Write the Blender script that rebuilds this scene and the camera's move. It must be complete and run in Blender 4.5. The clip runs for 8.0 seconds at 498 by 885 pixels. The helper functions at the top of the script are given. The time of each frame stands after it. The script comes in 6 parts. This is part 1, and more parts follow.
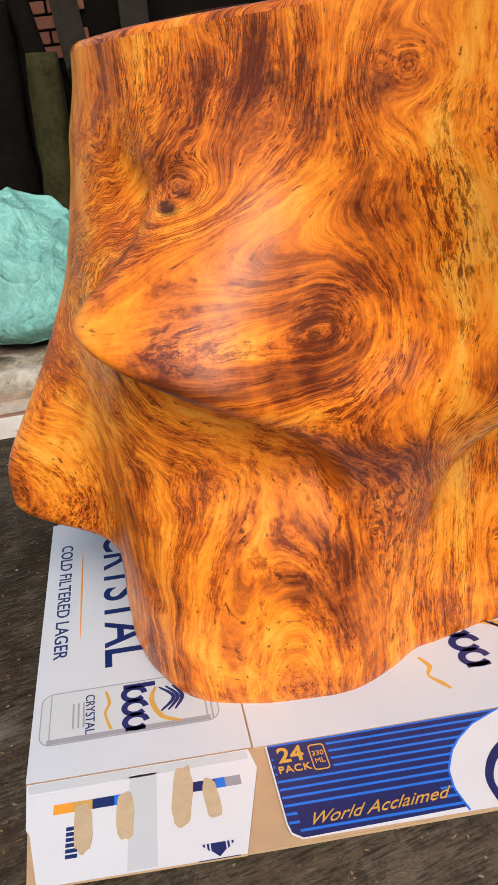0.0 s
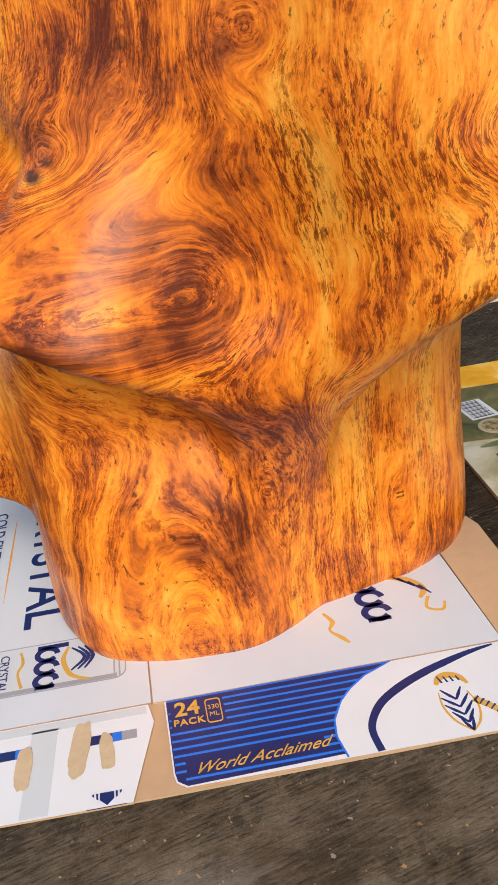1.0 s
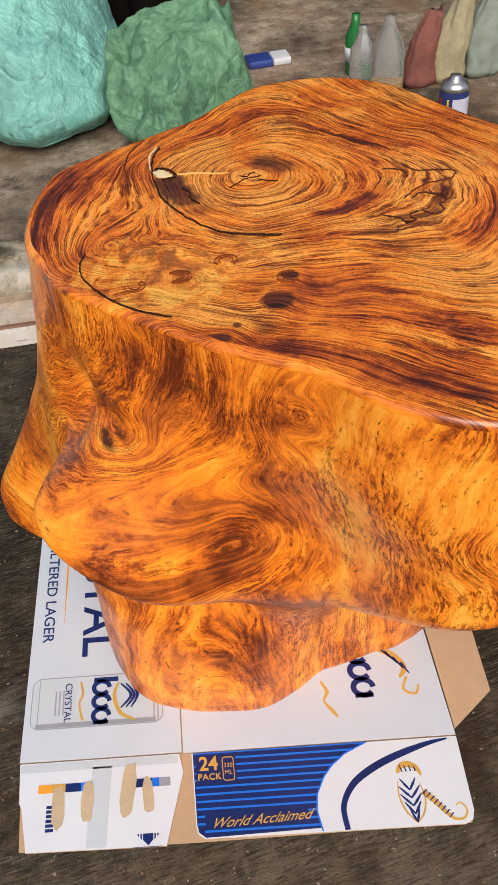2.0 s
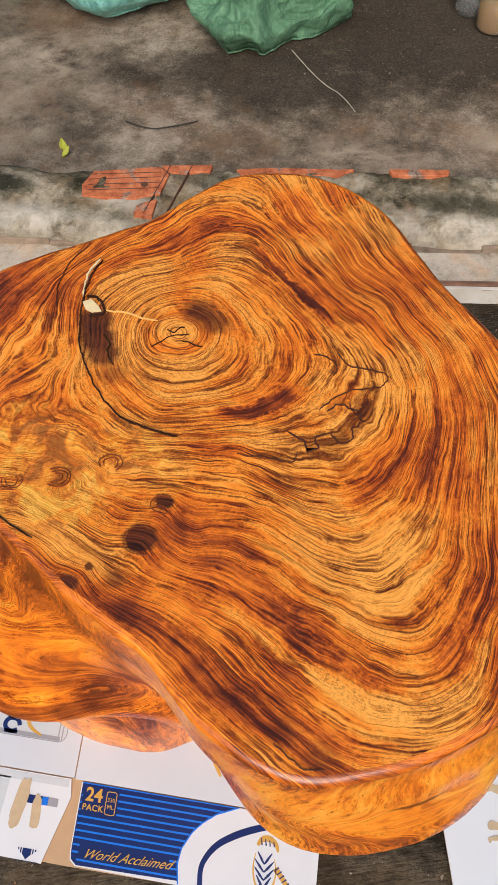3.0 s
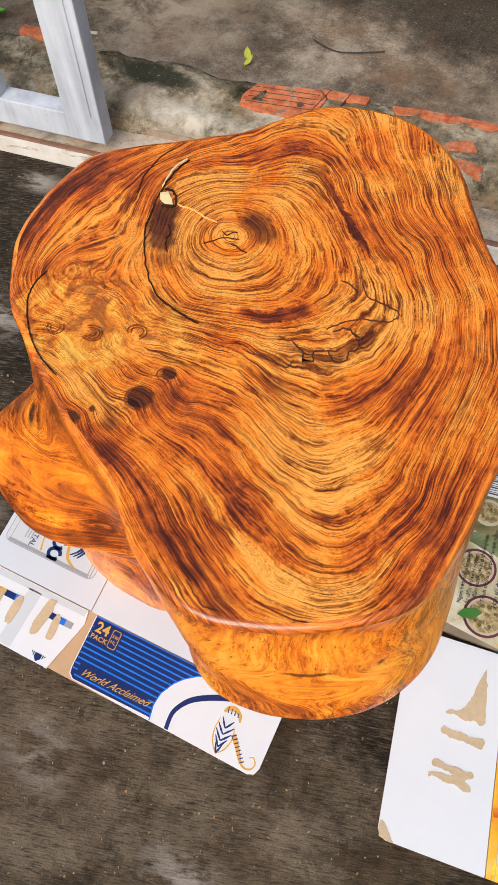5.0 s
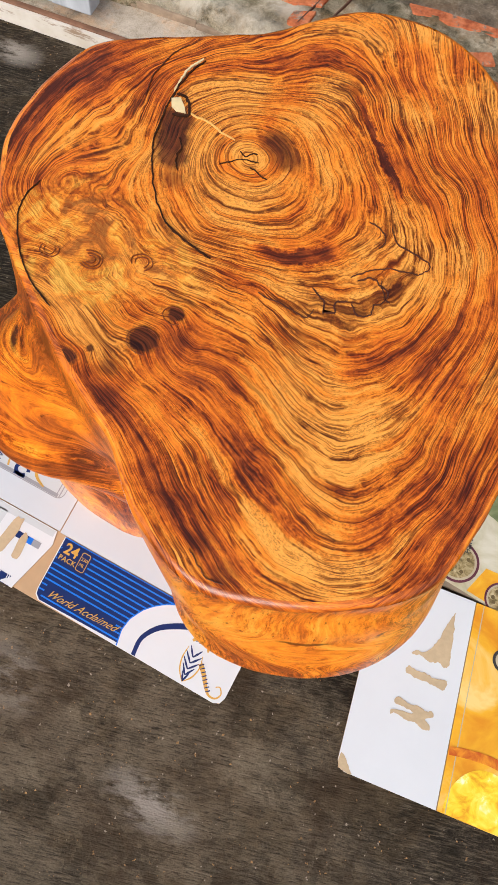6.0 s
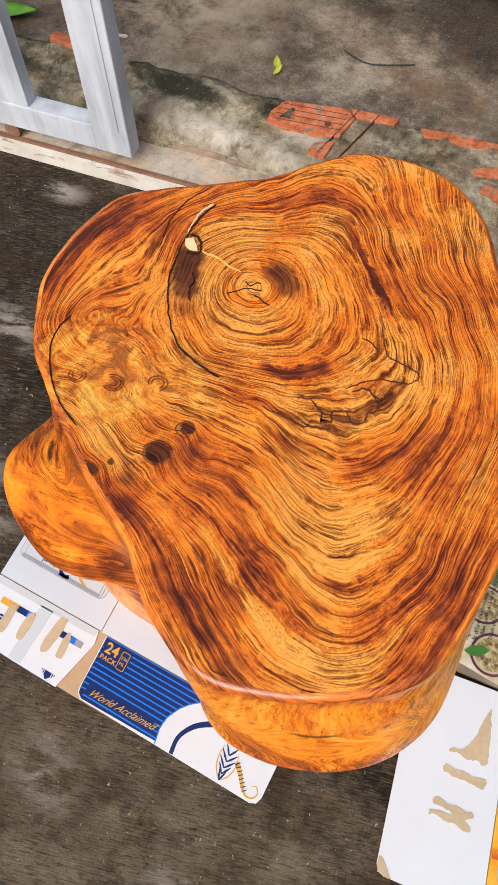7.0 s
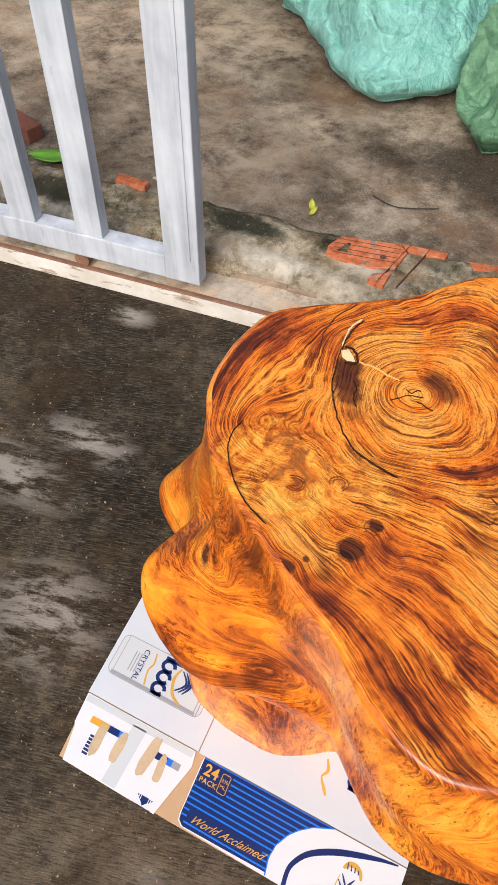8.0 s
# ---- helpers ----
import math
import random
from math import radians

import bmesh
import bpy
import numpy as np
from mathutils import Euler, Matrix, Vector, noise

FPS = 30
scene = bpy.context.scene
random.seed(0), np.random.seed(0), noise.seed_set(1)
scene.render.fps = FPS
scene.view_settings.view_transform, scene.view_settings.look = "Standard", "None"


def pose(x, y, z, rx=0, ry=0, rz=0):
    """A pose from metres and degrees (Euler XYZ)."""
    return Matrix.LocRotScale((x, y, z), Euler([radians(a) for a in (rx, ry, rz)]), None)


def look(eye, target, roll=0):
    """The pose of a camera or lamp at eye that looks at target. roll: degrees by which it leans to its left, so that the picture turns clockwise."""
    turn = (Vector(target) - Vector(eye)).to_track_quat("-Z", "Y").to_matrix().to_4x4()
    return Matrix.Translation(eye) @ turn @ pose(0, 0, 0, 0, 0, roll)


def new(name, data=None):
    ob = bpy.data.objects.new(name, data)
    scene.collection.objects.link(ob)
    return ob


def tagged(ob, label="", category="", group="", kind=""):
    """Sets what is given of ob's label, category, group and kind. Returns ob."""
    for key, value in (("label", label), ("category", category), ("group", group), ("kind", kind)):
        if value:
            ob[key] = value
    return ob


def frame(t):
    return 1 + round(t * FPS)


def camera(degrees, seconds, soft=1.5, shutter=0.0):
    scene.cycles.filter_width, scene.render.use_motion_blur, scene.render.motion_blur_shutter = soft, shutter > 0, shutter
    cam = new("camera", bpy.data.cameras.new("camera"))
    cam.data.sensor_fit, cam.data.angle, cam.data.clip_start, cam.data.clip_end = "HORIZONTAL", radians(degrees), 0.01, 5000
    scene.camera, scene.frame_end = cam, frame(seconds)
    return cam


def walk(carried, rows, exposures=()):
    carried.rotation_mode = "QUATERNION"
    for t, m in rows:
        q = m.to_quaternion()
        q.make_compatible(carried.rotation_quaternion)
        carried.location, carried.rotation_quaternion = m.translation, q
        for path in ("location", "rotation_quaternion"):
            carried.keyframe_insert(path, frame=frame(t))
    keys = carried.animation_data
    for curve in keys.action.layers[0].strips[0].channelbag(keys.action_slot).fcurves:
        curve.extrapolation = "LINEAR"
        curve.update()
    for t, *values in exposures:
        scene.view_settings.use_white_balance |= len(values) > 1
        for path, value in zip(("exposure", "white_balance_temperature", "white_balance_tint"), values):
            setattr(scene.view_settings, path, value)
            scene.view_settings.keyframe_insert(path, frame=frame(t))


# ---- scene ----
cam = camera(36.0, 8.0)
PATH = [
    (0, (0.063, -0.486, 0.63), (0.102, 1.341, -0.183), -6.7),
    (0.5, (0.137, -0.507, 0.63), (0.169, 1.304, -0.22), -7.5),
    (1, (0.182, -0.509, 0.62), (0.199, 1.282, -0.271), -8.3),
    (1.2, (0.191, -0.498, 0.619), (0.177, 1.276, -0.305), -8.6),
    (2.3, (0.262, -0.193, 1.257), (0.113, 1.046, -0.306), -4.5),
    (2.5, (0.341, -0.087, 1.277), (0.153, 1.086, -0.331), -3.6),
    (2.7, (0.37, -0.041, 1.305), (0.157, 1.082, -0.337), -2.5),
    (3, (0.381, -0.027, 1.319), (0.139, 1.035, -0.359), -2.0),
    (3.2, (0.391, -0.035, 1.345), (0.143, 0.987, -0.357), -2.0),
    (3.5, (0.399, -0.051, 1.394), (0.138, 0.925, -0.332), -2.0),
    (3.7, (0.416, -0.075, 1.436), (0.135, 0.874, -0.301), -2.9),
    (4, (0.46, -0.059, 1.424), (0.116, 0.863, -0.317), -4.0),
    (4.2, (0.493, -0.029, 1.398), (0.062, 0.864, -0.339), -6.0),
    (4.5, (0.516, -0.026, 1.38), (0.012, 0.83, -0.356), -5.8),
    (4.7, (0.523, -0.04, 1.393), (-0.017, 0.788, -0.346), -6.0),
    (5, (0.555, -0.059, 1.378), (0.013, 0.744, -0.371), -6.0),
    (5.2, (0.57, -0.064, 1.374), (0.053, 0.725, -0.389), -6.1),
    (6.3, (0.442, 0.019, 1.349), (0.167, 0.644, -0.53), 8.5),
    (6.5, (0.466, 0.037, 1.358), (0.08, 0.686, -0.494), 0.8),
    (7, (0.523, -0.006, 1.419), (-0.037, 0.756, -0.343), -5.8),
    (7.2, (0.508, -0.042, 1.429), (-0.086, 0.749, -0.309), -6.1),
    (7.5, (0.464, -0.075, 1.435), (-0.148, 0.772, -0.27), -4.0),
    (7.7, (0.429, -0.104, 1.431), (-0.199, 0.794, -0.242), -2.9),
    (8, (0.336, -0.162, 1.431), (-0.292, 0.883, -0.155), -1.4),
]
walk(cam, [(t, look(eye, target, roll)) for t, eye, target, roll in PATH],
     exposures=[(0, 0.1), (1.2, 0.1), (2.5, 0.08), (4.0, 0.15), (5.0, 0.28), (6.5, 0.18), (7.2, 0.32), (8.0, 0.38)])

# ---------------------------------------------------------------- light
world = bpy.data.worlds.new("sky")
scene.world = world
world.use_nodes = True
wn, wl = world.node_tree.nodes, world.node_tree.links
sky = wn.new("ShaderNodeTexSky")
sky.sky_type = "NISHITA"
sky.sun_disc = False
SUN_UP, SUN_AROUND = 44.0, 176.0
sky.sun_elevation, sky.sun_rotation = radians(SUN_UP), radians(SUN_AROUND)
sky.dust_density, sky.air_density, sky.ozone_density = 4.0, 1.0, 0.6
background = wn["Background"]
background.inputs["Strength"].default_value = 0.115
wl.new(sky.outputs["Color"], background.inputs["Color"])

sun = new("sun", bpy.data.lights.new("sun", "SUN"))
sun.data.energy, sun.data.angle, sun.data.color = 2.2, radians(50), (1.0, 0.98, 0.96)
sun_from = Vector((math.sin(radians(SUN_AROUND)) * math.cos(radians(SUN_UP)),
                   math.cos(radians(SUN_AROUND)) * math.cos(radians(SUN_UP)), math.sin(radians(SUN_UP))))
sun.matrix_world = look(sun_from * 10, (0, 0, 0))


random.seed(5)


# ---------------------------------------------------------------- small tools
def part(name, bm, material, parent=None, label="", smooth=False):
    """Link a bmesh as one mesh object, under a thing or a part if one is given."""
    mesh = bpy.data.meshes.new(name)
    bmesh.ops.recalc_face_normals(bm, faces=bm.faces)
    bm.to_mesh(mesh)
    bm.free()
    for m in material if isinstance(material, (list, tuple)) else [material]:
        mesh.materials.append(m)
    if smooth:
        mesh.shade_smooth()
    ob = new(name, mesh)
    if parent:
        ob.parent = parent
    if label:
        ob["label"] = label
    return ob


def thing(name, label, category, m=None, group="", kind=""):
    ob = tagged(new(name), label, category, group, kind)
    ob.empty_display_size = 0.05
    if m is not None:
        ob.matrix_world = m
    return ob


def box(bm, x0, x1, y0, y1, z0, z1, bevel=0.0):
    """A bevelled block in a bmesh."""
    made = bmesh.ops.create_cube(bm, size=1.0, matrix=Matrix.LocRotScale(
        ((x0 + x1) / 2, (y0 + y1) / 2, (z0 + z1) / 2), None, (x1 - x0, y1 - y0, z1 - z0)))
    if bevel:
        edges = list({e for v in made["verts"] for e in v.link_edges})
        bmesh.ops.bevel(bm, geom=edges, offset=bevel, segments=2, affect="EDGES", profile=0.6)
    return bm


def slab(outline, z0, z1, side_slot=0, bm=None):
    """A flat piece of board from an outline of x, y, with its sides in another slot."""
    bm = bm or bmesh.new()
    low = [bm.verts.new((x, y, z0)) for x, y in outline]
    high = [bm.verts.new((x, y, z1)) for x, y in outline]
    bm.faces.new(high)
    bm.faces.new(low[::-1]).material_index = side_slot
    for n in range(len(outline)):
        k = (n + 1) % len(outline)
        bm.faces.new((low[n], low[k], high[k], high[n])).material_index = side_slot
    return bm


def rounded(x0, x1, y0, y1, r, steps=5):
    """The outline of a rectangle with round corners."""
    out = []
    for cx, cy, a in ((x1 - r, y1 - r, 0), (x0 + r, y1 - r, 90), (x0 + r, y0 + r, 180), (x1 - r, y0 + r, 270)):
        for n in range(steps + 1):
            b = radians(a + 90 * n / steps)
            out.append((cx + r * math.cos(b), cy + r * math.sin(b)))
    return out


def smooth_path(points, steps=8):
    """Points along a smooth line through the given ones."""
    out = []
    for n in range(len(points) - 1):
        p = [Vector(points[min(max(n + k, 0), len(points) - 1)]) for k in (-1, 0, 1, 2)]
        for i in range(steps):
            t = i / steps
            out.append(tuple(0.5 * ((2 * p[1]) + (p[2] - p[0]) * t + (2 * p[0] - 5 * p[1] + 4 * p[2] - p[3]) * t * t + (3 * (p[1] - p[2]) + p[3] - p[0]) * t ** 3)))
    return out + [tuple(points[-1])]


def ribbon(path, widths, z0, z1, bm=None):
    """A flat band along a path of x, y, with a width at each point."""
    if 3 <= len(path) <= 14:
        count = len(path)
        path = smooth_path(path, 5)
        widths = [float(w) for w in np.interp(np.linspace(0, count - 1, len(path)), range(count), widths)]
    left, right = [], []
    for n, (x, y) in enumerate(path):
        a, b = path[max(n - 1, 0)], path[min(n + 1, len(path) - 1)]
        d = Vector((b[0] - a[0], b[1] - a[1])).normalized()
        w = widths[n] / 2
        left.append((x - d.y * w, y + d.x * w))
        right.append((x + d.y * w, y - d.x * w))
    return slab(left + right[::-1], z0, z1, 0, bm)


def lathe(profile, steps=32, bm=None, at=(0, 0)):
    """A turned body from rows of radius and height."""
    bm = bm or bmesh.new()
    rings = []
    for r, z in profile:
        rings.append([bm.verts.new((at[0] + r * math.cos(2 * math.pi * k / steps),
                                    at[1] + r * math.sin(2 * math.pi * k / steps), z)) for k in range(steps)])
    for a, b in zip(rings, rings[1:]):
        for k in range(steps):
            j = (k + 1) % steps
            bm.faces.new((a[k], a[j], b[j], b[k]))
    bm.faces.new(rings[0][::-1])
    bm.faces.new(rings[-1])
    return bm


def lettering(name, text, size, m, material, parent, lift=0.0004, shear=0.0, stretch=1.0, label="", spacing=1.0, bold=0.0):
    """Flat letters in the built-in font, as a mesh."""
    curve = bpy.data.curves.new(name, "FONT")
    curve.body, curve.size, curve.shear, curve.extrude, curve.space_character = text, size, shear, lift, spacing
    curve.offset = bold * size
    curve.align_x, curve.align_y = "CENTER", "CENTER"
    holder = bpy.data.objects.new(name, curve)
    mesh = bpy.data.meshes.new_from_object(holder)
    bpy.data.objects.remove(holder)
    mesh.transform(m @ Matrix.Diagonal((stretch, 1, 1, 1)))
    mesh.materials.clear()
    mesh.materials.append(material)
    ob = new(name, mesh)
    ob.parent = parent
    if label:
        ob["label"] = label
    return ob


def fbm(x, y, z=0.0, octaves=4):
    return noise.fractal(Vector((x, y, z)), 1.0, 2.0, octaves, noise_basis="PERLIN_ORIGINAL")


# ---------------------------------------------------------------- materials
class Nodes:
    """Short hand for building one node material."""

    def __init__(self, name):
        self.material = bpy.data.materials.new(name)
        self.material.use_nodes = True
        self.tree = self.material.node_tree
        self.bsdf = self.tree.nodes["Principled BSDF"]

    def put(self, socket, value):
        if isinstance(value, bpy.types.NodeSocket):
            self.tree.links.new(value, socket)
        elif isinstance(value, (tuple, list)) and socket.type == "RGBA":
            socket.default_value = (*value, 1.0)[:4]
        else:
            socket.default_value = value

    def node(self, kind, out=0, **inputs):
        node = self.tree.nodes.new(kind)
        for key, value in inputs.items():
            self.put(node.inputs[key.replace("_", " ")], value)
        return node.outputs[out]

    def coords(self, which="Object"):
        return self.tree.nodes.new("ShaderNodeTexCoord").outputs[which]

    def grain(self):
        node = self.tree.nodes.new("ShaderNodeAttribute")
        node.attribute_name = "grain"
        return node.outputs["Vector"]

    def position(self):
        return self.tree.nodes.new("ShaderNodeNewGeometry").outputs["Position"]

    def scaled(self, vector, x, y, z, move=(0, 0, 0)):
        node = self.tree.nodes.new("ShaderNodeMapping")
        self.put(node.inputs["Vector"], vector)
        node.inputs["Scale"].default_value = (x, y, z)
        node.inputs["Location"].default_value = move
        return node.outputs[0]

    def noise(self, vector, scale, detail=4.0, rough=0.55, warp=0.0):
        return self.node("ShaderNodeTexNoise", 0, Vector=vector, Scale=scale, Detail=detail, Roughness=rough, Distortion=warp)

    def math(self, op, a, b=0.0):
        node = self.tree.nodes.new("ShaderNodeMath")
        node.operation = op
        self.put(node.inputs[0], a)
        self.put(node.inputs[1], b)
        return node.outputs[0]

    def ramp(self, fac, *stops):
        node = self.tree.nodes.new("ShaderNodeValToRGB")
        self.put(node.inputs[0], fac)
        while len(node.color_ramp.elements) < len(stops):
            node.color_ramp.elements.new(0.5)
        for e, (at, colour) in zip(node.color_ramp.elements, stops):
            e.position = at
            e.color = (*colour, 1.0) if isinstance(colour, (tuple, list)) else (colour, colour, colour, 1.0)
        return node.outputs[0]

    def mix(self, fac, a, b, blend="MIX"):
        node = self.tree.nodes.new("ShaderNodeMix")
        node.data_type, node.blend_type = "RGBA", blend
        self.put(node.inputs[0], fac)
        self.put(node.inputs[6], a)
        self.put(node.inputs[7], b)
        return node.outputs[2]

    def steep(self, fac, colour, dark, redder=0.28, cover=0.86):
        """Wood soaked darker: the colour deepens to red before it turns dark."""
        deep = self.node("ShaderNodeGamma", 0, Color=colour, Gamma=self.math("ADD", 1.0, self.math("MULTIPLY", fac, redder)))
        return self.mix(self.math("MULTIPLY", fac, cover), deep, dark)

    def bump(self, height, strength=0.3, distance=0.002, under=None):
        node = self.tree.nodes.new("ShaderNodeBump")
        node.inputs["Strength"].default_value, node.inputs["Distance"].default_value = strength, distance
        self.put(node.inputs["Height"], height)
        if under is not None:
            self.put(node.inputs["Normal"], under)
        return node.outputs[0]

    def spot(self, vector, centre, radii):
        """One inside an ellipsoid, falling to nothing at its edge."""
        node = self.tree.nodes.new("ShaderNodeMapping")
        node.vector_type = "TEXTURE"
        self.put(node.inputs["Vector"], vector)
        node.inputs["Location"].default_value, node.inputs["Scale"].default_value = centre, radii
        length = self.tree.nodes.new("ShaderNodeVectorMath")
        length.operation = "LENGTH"
        self.put(length.inputs[0], node.outputs[0])
        return self.ramp(length.outputs["Value"], (0.2, 1.0), (1.0, 0.0))

    def done(self, **inputs):
        for key, value in inputs.items():
            self.put(self.bsdf.inputs[key.replace("_", " ")], value)
        return self.material


def wood_side(name="varnished_wood_side", coat=0.12, rough=0.30):
    n = Nodes(name)
    g = n.grain()
    o = n.coords()
    wide = n.noise(g, 18, 4, 0.62)
    streak = n.noise(g, 110, 6, 0.78)
    fibre = n.noise(g, 430, 5, 0.8)
    cloud = n.noise(o, 8.5, 6, 0.68, 0.3)
    tone = n.math("ADD", n.math("MULTIPLY", wide, 0.27), n.math("MULTIPLY", streak, 0.36))
    tone = n.math("ADD", tone, n.math("MULTIPLY", cloud, 0.27))
    tone = n.math("ADD", tone, n.math("MULTIPLY", fibre, 0.10))
    # Lighter and darker wood; the patch under the lip also paints in its shade.
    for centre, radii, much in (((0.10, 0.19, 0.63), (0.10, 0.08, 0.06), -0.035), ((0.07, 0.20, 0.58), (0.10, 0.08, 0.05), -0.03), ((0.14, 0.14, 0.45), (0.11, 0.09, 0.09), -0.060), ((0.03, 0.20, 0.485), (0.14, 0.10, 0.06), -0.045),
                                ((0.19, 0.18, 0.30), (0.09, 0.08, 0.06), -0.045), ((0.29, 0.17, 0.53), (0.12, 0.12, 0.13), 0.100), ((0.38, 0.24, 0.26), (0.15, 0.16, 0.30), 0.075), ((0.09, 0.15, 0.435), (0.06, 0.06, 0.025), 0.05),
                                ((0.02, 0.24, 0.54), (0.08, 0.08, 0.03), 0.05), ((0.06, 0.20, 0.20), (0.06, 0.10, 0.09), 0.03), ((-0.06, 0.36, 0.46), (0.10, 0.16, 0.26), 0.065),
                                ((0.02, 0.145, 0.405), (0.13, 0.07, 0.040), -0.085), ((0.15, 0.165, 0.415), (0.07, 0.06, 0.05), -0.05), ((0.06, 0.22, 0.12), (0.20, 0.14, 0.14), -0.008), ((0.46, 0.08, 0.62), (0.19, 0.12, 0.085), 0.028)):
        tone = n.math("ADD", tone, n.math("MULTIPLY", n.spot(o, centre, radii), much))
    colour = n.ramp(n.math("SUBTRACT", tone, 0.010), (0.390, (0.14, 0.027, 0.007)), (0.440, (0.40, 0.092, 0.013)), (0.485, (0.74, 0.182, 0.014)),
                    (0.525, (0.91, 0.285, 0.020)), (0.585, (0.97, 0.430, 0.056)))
    patch = n.ramp(n.math("ADD", n.math("MULTIPLY", cloud, 0.5), n.math("MULTIPLY", n.noise(n.scaled(g, 1, 1, 1, (3, 1, 0)), 24, 4, 0.7), 0.5)), (0.465, 1.0), (0.53, 0.04))
    # clear golden wood on the bulge under the rim
    patch = n.math("MULTIPLY", patch, n.ramp(n.spot(o, (0.46, 0.08, 0.62), (0.19, 0.12, 0.085)), (0.10, 1.0), (0.50, 0.45)))
    fleck = n.ramp(n.noise(n.scaled(g, 1, 1, 1.5, (0, 7, 0)), 380, 4, 0.75), (0.44, 1.0), (0.50, 0.0))
    colour = n.steep(n.math("MULTIPLY", n.math("MULTIPLY", fleck, patch), 0.9), colour, (0.115, 0.024, 0.006))
    hair = n.ramp(n.math("ABSOLUTE", n.math("SUBTRACT", n.noise(n.scaled(g, 1, 1, 1, (9, 2, 0)), 190, 4, 0.7), 0.5)), (0.0, 1.0), (0.03, 0.0))
    colour = n.steep(n.math("MULTIPLY", n.math("MULTIPLY", hair, patch), 0.55), colour, (0.075, 0.014, 0.005))
    dash = n.ramp(n.noise(n.scaled(g, 1, 1, 2.2, (5, 5, 0)), 300, 3, 0.65), (0.31, 1.0), (0.38, 0.0))
    colour = n.mix(n.math("MULTIPLY", dash, 0.8), colour, (0.06, 0.011, 0.004))
    ragged = n.tree.nodes.new("ShaderNodeVectorMath")
    ragged.operation = "MULTIPLY_ADD"
    n.put(ragged.inputs[0], n.node("ShaderNodeTexNoise", 1, Vector=o, Scale=110.0, Detail=4.0, Roughness=0.7))
    ragged.inputs[1].default_value = (0.016, 0.016, 0.010)
    n.put(ragged.inputs[2], o)
    for centre, radii, much in (((0.041, 0.255, 0.553), (0.016, 0.05, 0.010), 0.95), ((0.056, 0.255, 0.564), (0.013, 0.05, 0.006), 0.8), ((0.155, 0.172, 0.439), (0.010, 0.05, 0.007), 0.7),
                                ((0.50, 0.10, 0.600), (0.034, 0.05, 0.006), 0.75), ((0.14, 0.20, 0.648), (0.012, 0.05, 0.008), 0.6)):
        pit = n.spot(ragged.outputs[0], centre, radii)
        colour = n.mix(n.math("MULTIPLY", n.ramp(pit, (0.1, 0.0), (0.6, 1.0)), much), colour, (0.045, 0.010, 0.004))
    gloss = n.ramp(n.noise(o, 40, 3, 0.6), (0.3, rough), (0.7, rough + 0.12))
    return n.done(Base_Color=colour, Roughness=gloss, Specular_IOR_Level=0.28, Coat_Weight=coat, Coat_Roughness=0.08,
                  Normal=n.bump(n.math("ADD", streak, n.noise(o, 14, 3)), 0.10, 0.003))


